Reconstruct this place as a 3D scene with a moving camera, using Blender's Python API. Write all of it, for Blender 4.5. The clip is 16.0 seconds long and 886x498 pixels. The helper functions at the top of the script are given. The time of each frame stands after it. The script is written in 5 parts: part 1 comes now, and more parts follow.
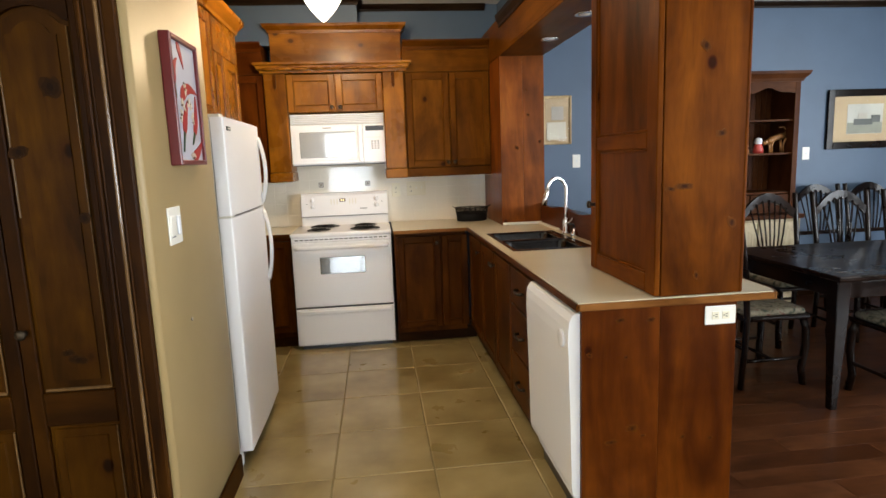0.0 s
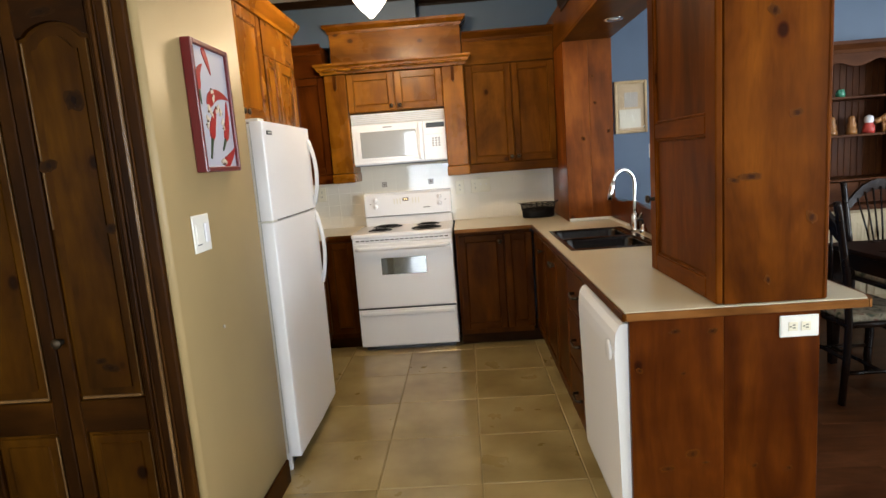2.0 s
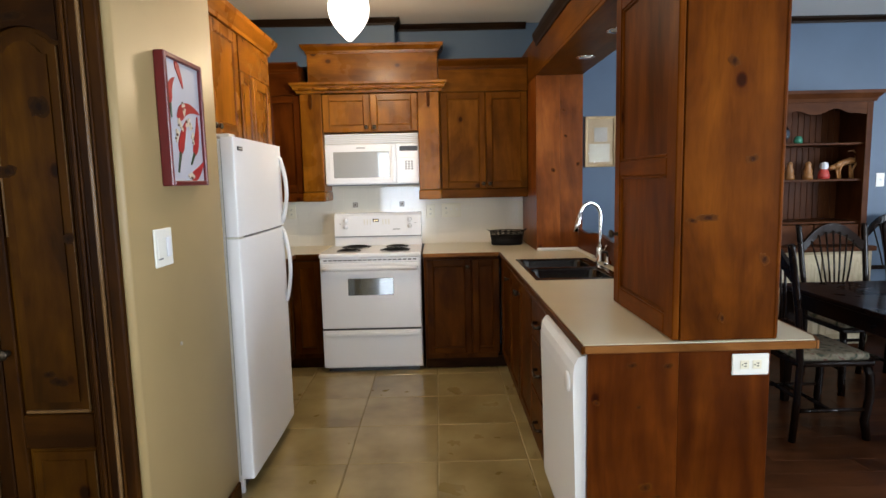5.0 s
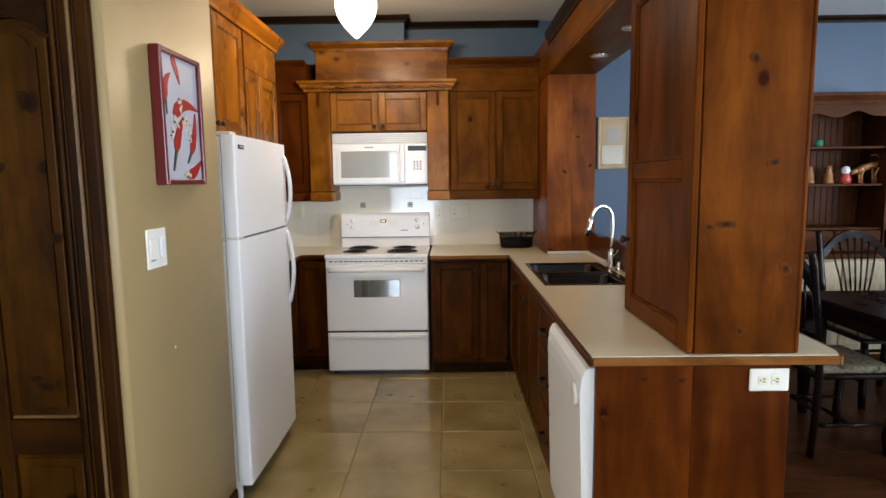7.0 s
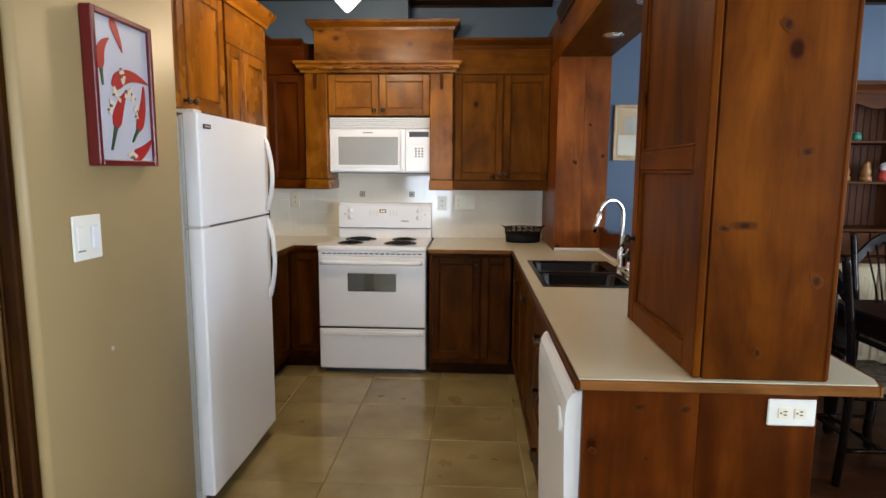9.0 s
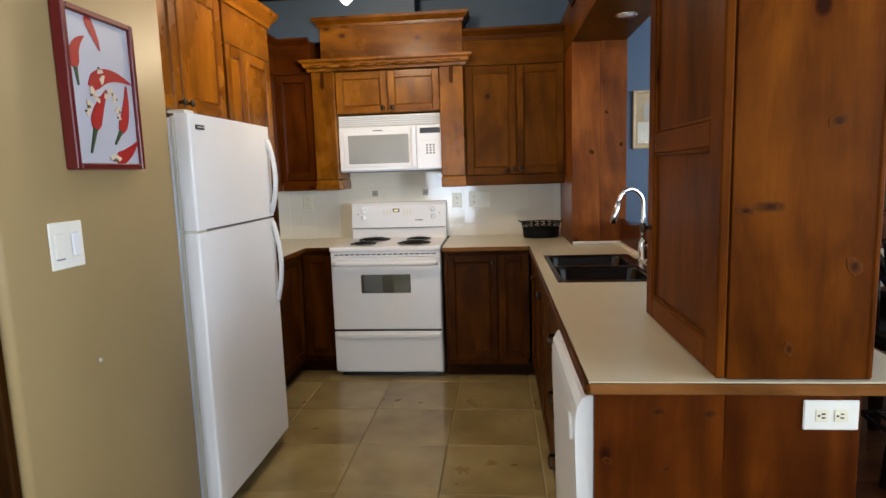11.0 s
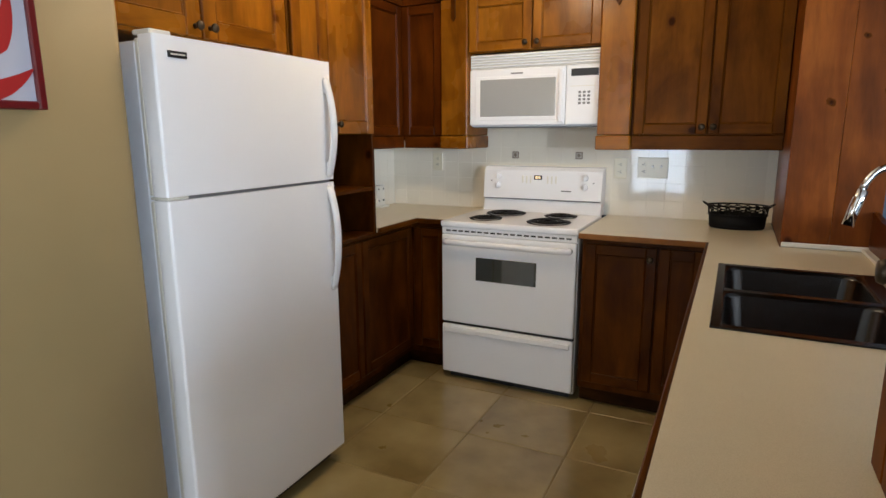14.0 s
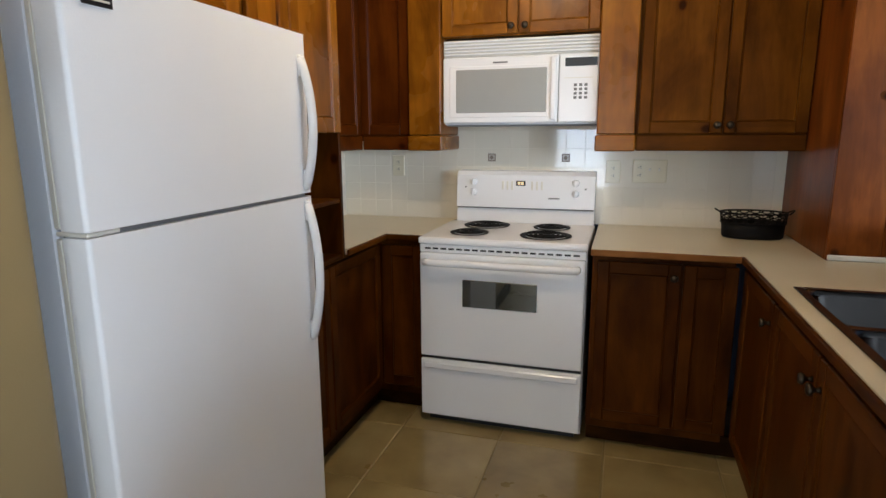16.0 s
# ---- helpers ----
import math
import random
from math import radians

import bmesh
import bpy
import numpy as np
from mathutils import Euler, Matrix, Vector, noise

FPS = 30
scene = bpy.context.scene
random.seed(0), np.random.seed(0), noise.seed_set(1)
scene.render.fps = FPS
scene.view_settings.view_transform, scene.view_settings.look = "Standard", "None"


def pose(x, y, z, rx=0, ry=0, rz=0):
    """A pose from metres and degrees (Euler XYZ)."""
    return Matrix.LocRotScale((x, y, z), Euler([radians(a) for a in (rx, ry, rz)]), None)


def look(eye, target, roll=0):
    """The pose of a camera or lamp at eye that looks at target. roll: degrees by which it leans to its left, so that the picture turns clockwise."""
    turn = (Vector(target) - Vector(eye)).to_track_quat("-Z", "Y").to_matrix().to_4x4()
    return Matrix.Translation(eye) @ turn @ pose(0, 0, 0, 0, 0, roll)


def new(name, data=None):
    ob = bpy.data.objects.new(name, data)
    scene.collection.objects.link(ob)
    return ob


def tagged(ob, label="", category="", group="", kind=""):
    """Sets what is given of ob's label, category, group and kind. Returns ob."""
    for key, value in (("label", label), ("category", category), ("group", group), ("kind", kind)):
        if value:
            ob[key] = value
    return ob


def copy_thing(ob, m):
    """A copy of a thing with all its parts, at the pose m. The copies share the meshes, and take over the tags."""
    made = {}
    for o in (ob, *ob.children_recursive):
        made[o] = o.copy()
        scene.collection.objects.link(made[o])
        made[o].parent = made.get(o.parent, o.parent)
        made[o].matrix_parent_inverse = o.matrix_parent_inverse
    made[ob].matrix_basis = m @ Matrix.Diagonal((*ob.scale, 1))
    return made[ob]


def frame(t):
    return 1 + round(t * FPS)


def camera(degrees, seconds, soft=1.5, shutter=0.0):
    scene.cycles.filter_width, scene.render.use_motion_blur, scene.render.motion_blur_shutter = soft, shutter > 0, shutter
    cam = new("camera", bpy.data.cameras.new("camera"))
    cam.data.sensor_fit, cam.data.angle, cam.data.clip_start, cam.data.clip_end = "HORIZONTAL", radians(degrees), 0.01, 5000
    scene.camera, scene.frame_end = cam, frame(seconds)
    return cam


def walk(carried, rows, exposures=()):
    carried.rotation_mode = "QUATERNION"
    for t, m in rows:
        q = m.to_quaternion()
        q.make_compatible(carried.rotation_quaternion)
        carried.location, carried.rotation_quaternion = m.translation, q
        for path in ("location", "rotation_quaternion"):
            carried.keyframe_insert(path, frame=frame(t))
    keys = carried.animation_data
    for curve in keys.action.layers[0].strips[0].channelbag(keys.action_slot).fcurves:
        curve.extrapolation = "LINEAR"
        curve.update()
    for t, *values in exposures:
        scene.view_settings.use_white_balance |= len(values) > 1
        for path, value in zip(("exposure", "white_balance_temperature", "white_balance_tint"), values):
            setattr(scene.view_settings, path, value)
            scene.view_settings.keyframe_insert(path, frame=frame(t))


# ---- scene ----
cam = camera(74.6, 16.0)
PATH = [
    (0, (0.028, -0.076, 1.431), (0.245, 1.886, 1.128), -2.1),
    (0.5, (0.062, -0.031, 1.433), (0.224, 1.931, 1.097), -2.2),
    (1, (0.167, 0.034, 1.434), (0.213, 2.005, 1.116), -2.4),
    (1.5, (0.222, 0.062, 1.432), (0.177, 2.035, 1.126), -3.5),
    (2, (0.241, 0.067, 1.428), (0.152, 2.039, 1.125), -4.3),
    (2.5, (0.244, 0.057, 1.431), (0.171, 2.033, 1.144), -4.2),
    (3, (0.247, 0.051, 1.435), (0.179, 2.031, 1.181), -4.4),
    (3.5, (0.253, 0.048, 1.437), (0.191, 2.029, 1.193), -4.2),
    (4, (0.251, 0.053, 1.433), (0.198, 2.035, 1.191), -3.3),
    (4.5, (0.26, 0.061, 1.431), (0.239, 2.037, 1.137), -3.4),
    (5, (0.258, 0.057, 1.442), (0.274, 2.041, 1.209), -1.3),
    (7.5, (0.311, 0.224, 1.448), (0.255, 2.208, 1.217), -0.4),
    (8, (0.346, 0.328, 1.461), (0.171, 2.308, 1.253), 1.3),
    (8.5, (0.4, 0.388, 1.445), (0.296, 2.368, 1.206), 0.3),
    (9, (0.434, 0.408, 1.435), (0.337, 2.386, 1.171), 0.4),
    (11.5, (0.577, 0.646, 1.405), (0.343, 2.612, 1.142), -2.7),
    (12, (0.673, 0.82, 1.408), (0.29, 2.757, 1.107), -0.5),
    (12.5, (0.75, 1.041, 1.399), (0.296, 2.968, 1.133), -0.7),
    (13, (0.806, 1.226, 1.399), (0.168, 3.095, 1.101), -2.0),
    (13.5, (0.847, 1.406, 1.392), (-0.021, 3.174, 1.064), -0.1),
    (14, (0.79, 1.534, 1.387), (-0.084, 3.286, 0.998), -0.3),
    (14.5, (0.649, 1.628, 1.396), (-0.103, 3.448, 1.061), -1.3),
    (15, (0.506, 1.716, 1.384), (-0.291, 3.507, 1.003), -0.1),
    (15.5, (0.369, 1.843, 1.384), (-0.361, 3.666, 1.02), -1.2),
    (16, (0.253, 1.883, 1.378), (-0.327, 3.754, 0.992), -0.3),
]
walk(cam, [(t, look(eye, target, roll)) for t, eye, target, roll in PATH], [(0, 0.14, 7000, 12), (5, 0.0, 6450, 12), (9, -0.08, 6350, 12), (11.5, -0.14, 6350, 12), (12.5, -0.09, 6400, 12), (16, -0.30, 6200, 11)])

# ---- world, sun, daylight and exposure ----
world = bpy.data.worlds.new("sky")
scene.world = world
world.use_nodes = True
wn = world.node_tree
sky = wn.nodes.new("ShaderNodeTexSky")
sky.sky_type, sky.sun_disc = "NISHITA", False
sky.sun_elevation, sky.sun_rotation = radians(48), radians(20)
wn.nodes["Background"].inputs[1].default_value = 0.1
wn.links.new(sky.outputs[0], wn.nodes["Background"].inputs[0])
sun_data = bpy.data.lights.new("sun", "SUN")
sun_data.energy, sun_data.angle, sun_data.color = 3.0, radians(0.5), (1.0, 0.95, 0.86)
sun = new("sun", sun_data)
sun.matrix_world = look((3, 12, 14), (1, 0, 0))


def window_light(name, eye, target, w, h, power, colour):
    d = bpy.data.lights.new(name, "AREA")
    d.shape, d.size, d.size_y, d.energy, d.color = "RECTANGLE", w, h, power, colour
    ob = new(name, d)
    ob.matrix_world = look(eye, target)
    return ob


DAY = (0.76, 0.88, 1.0)
window_light("daylight_patio", (-0.57, -4.12, 1.15), (-0.57, 5, 1.15), 1.0, 1.9, 95, DAY)
window_light("daylight_living", (4.7, -4.12, 1.5), (4.7, 5, 1.5), 2.0, 1.3, 50, DAY)
window_light("daylight_east", (6.12, -0.9, 1.45), (0, -0.9, 1.45), 1.9, 1.4, 390, DAY)
window_light("daylight_dining", (6.12, 1.85, 1.45), (0, 1.85, 1.45), 1.9, 1.5, 145, DAY)
# Fill through an unseen hall window, assumed from the bright dishwasher front.
window_light("daylight_west_fill", (-2.52, -1.6, 1.5), (5, -1.2, 1.1), 1.4, 1.3, 45, DAY)
bulb_data = bpy.data.lights.new("pendant_bulb", "POINT")
bulb_data.energy, bulb_data.color, bulb_data.shadow_soft_size = 35, (1.0, 0.78, 0.50), 0.06
bulb = new("pendant_bulb", bulb_data)
bulb.location = (-0.222, 3.52, 2.40)


# ---- materials ----
def mat(name, rough=0.5, metal=0.0, colour=(0.8, 0.8, 0.8), coat=0.0):
    m = bpy.data.materials.new(name)
    m.use_nodes = True
    b = m.node_tree.nodes["Principled BSDF"]
    b.inputs["Base Color"].default_value = (*colour, 1)
    b.inputs["Roughness"].default_value = rough
    b.inputs["Metallic"].default_value = metal
    b.inputs["Coat Weight"].default_value = coat
    b.inputs["Coat Roughness"].default_value = 0.15
    return m


def node(m, kind, **values):
    n = m.node_tree.nodes.new(kind)
    for key, value in values.items():
        n.inputs[key.replace("_", " ")].default_value = value
    return n


def link(m, a, b):
    m.node_tree.links.new(a, b)


def bsdf(m):
    return m.node_tree.nodes["Principled BSDF"]


def coords(m, scale=(1, 1, 1), shift=True):
    """Object coordinates at real size, shifted for each object."""
    tc = node(m, "ShaderNodeTexCoord")
    mp = node(m, "ShaderNodeMapping")
    mp.inputs["Scale"].default_value = scale
    link(m, tc.outputs["Object"], mp.inputs["Vector"])
    if shift:
        info = node(m, "ShaderNodeObjectInfo")
        mul = m.node_tree.nodes.new("ShaderNodeMath")
        mul.operation = "MULTIPLY"
        mul.inputs[1].default_value = 23.7
        link(m, info.outputs["Random"], mul.inputs[0])
        link(m, mul.outputs[0], mp.inputs["Location"])
    return mp.outputs["Vector"]


def ramp(m, fac, stops):
    r = m.node_tree.nodes.new("ShaderNodeValToRGB")
    el = r.color_ramp.elements
    while len(el) < len(stops):
        el.new(0.5)
    for e, (p, c) in zip(el, stops):
        e.position, e.color = p, (*c, 1)
    link(m, fac, r.inputs[0])
    return r.outputs[0]


def mix(m, kind, fac, a, b):
    x = m.node_tree.nodes.new("ShaderNodeMix")
    x.data_type, x.blend_type = "RGBA", kind
    for sock, v in ((x.inputs[0], fac), (x.inputs[6], a), (x.inputs[7], b)):
        if isinstance(v, (int, float)):
            sock.default_value = v
        elif isinstance(v, tuple):
            sock.default_value = (*v, 1)
        else:
            link(m, v, sock)
    return x.outputs[2]


def bump(m, height, strength, distance=0.002):
    b = node(m, "ShaderNodeBump", Strength=strength, Distance=distance)
    link(m, height, b.inputs["Height"])
    link(m, b.outputs[0], bsdf(m).inputs["Normal"])


def noise_tex(m, vec, scale, detail=4.0, rough=0.55, distort=0.0):
    n = node(m, "ShaderNodeTexNoise", Scale=scale, Detail=detail, Roughness=rough, Distortion=distort)
    link(m, vec, n.inputs["Vector"])
    return n.outputs["Fac"]


def wood(name, axis, dark, mid, light, rough=0.30, coat=0.0, knots=True, gloss=0.04):
    """Stained knotty softwood; axis is the way the grain runs."""
    m = mat(name, rough, coat=coat)
    along = {"x": 0, "y": 1, "z": 2}[axis]
    sc = [1.0, 1.0, 1.0]
    sc[along] = 0.12
    v = coords(m, tuple(sc))
    grain = noise_tex(m, v, 38, 5, 0.62, 0.6)
    broad = noise_tex(m, coords(m, tuple(0.32 if k == along else 1.0 for k in range(3))), 4.2, 4, 0.55, 1.4)
    fine = noise_tex(m, v, 210, 2, 0.5)
    c = ramp(m, broad, [(0.28, dark), (0.5, mid), (0.74, light)])
    g = ramp(m, grain, [(0.30, (0.42, 0.36, 0.30)), (0.55, (1, 1, 1)), (1.0, (1.08, 1.05, 1.0))])
    c = mix(m, "MULTIPLY", 0.30, c, g)
    f = ramp(m, fine, [(0.3, (0.8, 0.78, 0.75)), (0.6, (1, 1, 1))])
    c = mix(m, "MULTIPLY", 0.3, c, f)
    blotch = noise_tex(m, coords(m, (1, 1, 1)), 3.2, 3, 0.6)
    c = mix(m, "MULTIPLY", 0.8, c, ramp(m, blotch, [(0.3, (0.55, 0.48, 0.42)), (0.62, (1.08, 1.06, 1.0))]))
    if knots:
        wave = node(m, "ShaderNodeTexWave", Scale=5.5, Distortion=7.0, Detail=3.0, Detail_Scale=1.3)
        wave.bands_direction = "DIAGONAL"
        ws = [1.0, 1.0, 1.0]
        ws[along] = 0.13
        link(m, coords(m, tuple(ws)), wave.inputs["Vector"])
        c = mix(m, "MULTIPLY", 0.22, c, ramp(m, wave.outputs["Fac"], [(0.05, (0.58, 0.50, 0.44)), (0.35, (1, 1, 1)), (1.0, (1.08, 1.06, 1.02))]))
        ks = [4.6, 4.6, 4.6]
        ks[along] = 3.4
        vor = node(m, "ShaderNodeTexVoronoi", Scale=1.0, Randomness=1.0)
        link(m, coords(m, tuple(ks)), vor.inputs["Vector"])
        spot = ramp(m, vor.outputs["Distance"], [(0.055, (0.10, 0.045, 0.03)), (0.075, (0.38, 0.24, 0.18)), (0.095, (0.80, 0.74, 0.70)), (0.20, (1, 1, 1))])
        c = mix(m, "MULTIPLY", 0.85, c, spot)
    link(m, c, bsdf(m).inputs["Base Color"])
    r = node(m, "ShaderNodeMapRange", To_Min=rough - 0.06, To_Max=rough + 0.14)
    link(m, blotch, r.inputs["Value"])
    link(m, r.outputs[0], bsdf(m).inputs["Roughness"])
    bsdf(m).inputs["Specular IOR Level"].default_value = gloss
    bump(m, grain, 0.15, 0.001)
    return m


HONEY = {a: wood("honey_stained_pine_" + a, a, (0.135, 0.0440, 0.0022), (0.245, 0.0850, 0.0045), (0.330, 0.128, 0.009), rough=0.24, gloss=0.22) for a in "xyz"}
BROWN = {a: wood("brown_stained_pine_" + a, a, (0.064, 0.0205, 0.0020), (0.120, 0.0405, 0.0038), (0.170, 0.063, 0.0065)) for a in "xyz"}
ROSEPINE = {a: wood("rose_stained_pine_" + a, a, (0.095, 0.0240, 0.0030), (0.180, 0.0480, 0.0058), (0.250, 0.076, 0.011), gloss=0.15) for a in "xyz"}
# Reddish stain of end panel and backboard; also the shade on the corner wall cabinet.
REDPINE = {a: wood("mahogany_stain_and_shade_pine_" + a, a, (0.042, 0.0088, 0.0008), (0.083, 0.0182, 0.0014), (0.120, 0.030, 0.0025), gloss=0.08) for a in "xyz"}
# Dark stain of the base cabinets; also darkens niche and inner edging for shade.
WALNUT = {a: wood("dark_stain_and_shade_pine_" + a, a, (0.038, 0.0102, 0.0012), (0.076, 0.0220, 0.0023), (0.115, 0.035, 0.0036)) for a in "xyz"}
PILLAR = {a: wood("golden_brown_stained_pine_" + a, a, (0.058, 0.0140, 0.0010), (0.118, 0.0300, 0.0018), (0.180, 0.050, 0.0034), rough=0.36) for a in "xyz"}
DD, DM, DL = (0.014, 0.0043, 0.0004), (0.031, 0.0100, 0.0007), (0.058, 0.0198, 0.0014)
DOORWOOD = {a: wood("dark_pine_" + a, a, DD, DM, DL, rough=0.42, gloss=0.05) for a in "xz"}
DOORPANEL = wood("dark_golden_pine", "z", (0.026, 0.0090, 0.0006), (0.056, 0.0198, 0.0010), (0.092, 0.0350, 0.0020), rough=0.42, gloss=0.05)
CD, CM, CL = (0.004, 0.0018, 0.0011), (0.008, 0.0036, 0.0021), (0.014, 0.0064, 0.0038)
DARKWOOD = {a: wood("espresso_wood_" + a, a, CD, CM, CL, rough=0.25, coat=0.30, knots=False) for a in "xyz"}
for dm in DARKWOOD.values():
    bsdf(dm).inputs["Coat Roughness"].default_value = 0.10
# Lighter wood for the closet beads: the highlight along their edges is in the colour.
DOORBEAD = wood("highlight_pine_bead", "z", (0.08, 0.042, 0.015), (0.15, 0.080, 0.031), (0.20, 0.115, 0.048), rough=0.25, coat=0.3, knots=False)
HD, HM, HL = (0.045, 0.014, 0.005), (0.075, 0.025, 0.009), (0.11, 0.04, 0.015)
HUTCH = {a: wood("cherry_wood_" + a, a, HD, HM, HL, rough=0.35, knots=False) for a in "xz"}
OAK = wood("oak_edging", "y", (0.12, 0.045, 0.011), (0.19, 0.075, 0.020), (0.25, 0.11, 0.034), knots=False)
OAKX = wood("oak_edging_x", "x", (0.14, 0.055, 0.014), (0.22, 0.088, 0.024), (0.28, 0.125, 0.04), knots=False)


def paint(name, colour, rough=0.6, amount=0.10, bumpy=0.15):
    m = mat(name, rough)
    v = coords(m, shift=False)
    a = noise_tex(m, v, 1.4, 4, 0.6)
    lo, hi = tuple(c * (1 - amount) for c in colour), tuple(min(1, c * (1 + amount * 0.6)) for c in colour)
    link(m, ramp(m, a, [(0.3, lo), (0.7, hi)]), bsdf(m).inputs["Base Color"])
    bump(m, noise_tex(m, v, 260, 3, 0.6), bumpy, 0.001)
    return m


BEIGE = paint("beige_wall_paint", (0.335, 0.236, 0.107), 0.5)
BLUE = paint("slate_blue_wall_paint", (0.062, 0.103, 0.162), 0.5)
CREAM = paint("cream_wall_paint", (0.62, 0.55, 0.42), 0.6)
CEIL = paint("white_ceiling_paint", (0.78, 0.77, 0.74), 0.7, 0.04, 0.4)
ENAMEL = paint("white_enamel", (0.87, 0.87, 0.88), 0.22, 0.02, 0.03)
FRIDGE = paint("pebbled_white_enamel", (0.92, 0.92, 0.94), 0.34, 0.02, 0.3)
# Refrigerator side, toned a little bluer and darker than its doors.
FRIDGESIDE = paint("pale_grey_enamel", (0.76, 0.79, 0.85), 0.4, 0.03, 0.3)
PLASTIC = paint("white_plastic", (0.76, 0.735, 0.66), 0.35, 0.03, 0.05)
IVORY = paint("ivory_plastic", (0.78, 0.72, 0.55), 0.22, 0.03, 0.05)
BLACKPL = paint("black_plastic", (0.012, 0.012, 0.013), 0.3, 0.1, 0.05)
BLACKIRON = paint("black_iron", (0.006, 0.0055, 0.0055), 0.55, 0.1, 0.3)
bsdf(BLACKIRON).inputs["Specular IOR Level"].default_value = 0.12
GREYPRINT = paint("grey_print", (0.18, 0.18, 0.18), 0.5, 0.05, 0.0)
REDLACQ = paint("red_lacquer", (0.115, 0.004, 0.005), 0.35, 0.08, 0.05)
PAPER = paint("white_paper", (0.72, 0.72, 0.74), 0.6, 0.03, 0.05)
CHILI = paint("red_chili", (0.34, 0.009, 0.008), 0.5, 0.2, 0.05)
CHILIDARK = paint("dark_green_stem", (0.03, 0.06, 0.02), 0.5, 0.2, 0.05)
GARLIC = paint("pale_garlic_skin", (0.62, 0.52, 0.40), 0.6, 0.2, 0.1)
BRONZE = mat("aged_bronze", 0.42, 0.85, (0.055, 0.040, 0.026))
CHROME = mat("polished_chrome", 0.08, 1.0, (0.85, 0.85, 0.86))
STEEL = mat("brushed_stainless", 0.20, 1.0, (0.055, 0.053, 0.052))
bump(STEEL, noise_tex(STEEL, coords(STEEL, (1, 60, 60)), 30, 3), 0.12, 0.0005)
DARKGLASS = mat("dark_oven_glass", 0.05, 0.0, (0.014, 0.022, 0.020), 1.0)
GREYGLASS = mat("grey_microwave_window", 0.12, 0.0, (0.30, 0.31, 0.30), 0.6)
for gm in (DARKGLASS, GREYGLASS):
    bsdf(gm).inputs["Coat Weight"].default_value = 1.0
    bsdf(gm).inputs["Coat Roughness"].default_value = 0.02
bsdf(DARKGLASS).inputs["Coat IOR"].default_value = 1.9
bsdf(DARKGLASS).inputs["Specular IOR Level"].default_value = 1.0
dots = node(GREYGLASS, "ShaderNodeTexVoronoi", Scale=420.0, Randomness=0.0)
link(GREYGLASS, coords(GREYGLASS, shift=False), dots.inputs["Vector"])
link(GREYGLASS, ramp(GREYGLASS, dots.outputs["Distance"], [(0.25, (0.18, 0.19, 0.19)), (0.5, (0.36, 0.37, 0.36))]), bsdf(GREYGLASS).inputs["Base Color"])
AMBER = mat("amber_display", 0.4)
bsdf(AMBER).inputs["Emission Color"].default_value = (1.0, 0.62, 0.05, 1)
bsdf(AMBER).inputs["Emission Strength"].default_value = 0.9
GLOBE = mat("lit_milk_glass", 0.25, colour=(0.9, 0.88, 0.82))
bsdf(GLOBE).inputs["Emission Color"].default_value = (1.0, 0.93, 0.78, 1)
bsdf(GLOBE).inputs["Emission Strength"].default_value = 5.0

LAMINATE = mat("speckled_laminate", 0.30, coat=0.15)
lv = coords(LAMINATE, shift=False)
lc = ramp(LAMINATE, noise_tex(LAMINATE, lv, 520, 2, 0.6), [(0.35, (0.63, 0.545, 0.375)), (0.62, (0.72, 0.635, 0.465))])
lc = mix(LAMINATE, "MULTIPLY", 0.5, lc, ramp(LAMINATE, noise_tex(LAMINATE, lv, 3.0, 4), [(0.3, (0.86, 0.85, 0.82)), (0.7, (1, 1, 1))]))
link(LAMINATE, lc, bsdf(LAMINATE).inputs["Base Color"])

FLOORTILE = mat("glazed_beige_floor_tile", 0.30, coat=0.55)
bsdf(FLOORTILE).inputs["Coat Roughness"].default_value = 0.09
fv = coords(FLOORTILE)
fc = ramp(FLOORTILE, noise_tex(FLOORTILE, fv, 3.4, 4, 0.5, 0.0), [(0.30, (0.205, 0.142, 0.048)), (0.5, (0.315, 0.232, 0.094)), (0.70, (0.40, 0.305, 0.138))])
link(FLOORTILE, fc, bsdf(FLOORTILE).inputs["Base Color"])
fr = node(FLOORTILE, "ShaderNodeMapRange", To_Min=0.20, To_Max=0.42)
link(FLOORTILE, noise_tex(FLOORTILE, fv, 5, 4), fr.inputs["Value"])
link(FLOORTILE, fr.outputs[0], bsdf(FLOORTILE).inputs["Roughness"])
bump(FLOORTILE, noise_tex(FLOORTILE, fv, 6, 2), 0.03, 0.002)
GROUT = paint("beige_grout", (0.27, 0.205, 0.095), 0.9, 0.25, 0.6)
WALLTILE = mat("glossy_white_wall_tile", 0.07, colour=(0.80, 0.745, 0.63), coat=0.2)
bsdf(WALLTILE).inputs["Coat Roughness"].default_value = 0.04
wv = coords(WALLTILE)
bump(WALLTILE, noise_tex(WALLTILE, wv, 9, 2), 0.10, 0.004)
TILEGROUT = paint("white_tile_grout", (0.80, 0.745, 0.63), 0.6, 0.04, 0.3)
PLANK = wood("reddish_laminate_plank", "x", (0.038, 0.012, 0.0045), (0.066, 0.022, 0.008), (0.10, 0.036, 0.014), rough=0.28, coat=0.08, knots=False)
FLORAL = mat("floral_upholstery", 0.85)
flv = coords(FLORAL)
fl = ramp(FLORAL, noise_tex(FLORAL, flv, 14, 3, 0.6, 1.5), [(0.36, (0.025, 0.035, 0.018)), (0.46, (0.17, 0.14, 0.09)), (0.58, (0.23, 0.20, 0.14)), (0.66, (0.13, 0.045, 0.03))])
link(FLORAL, fl, bsdf(FLORAL).inputs["Base Color"])


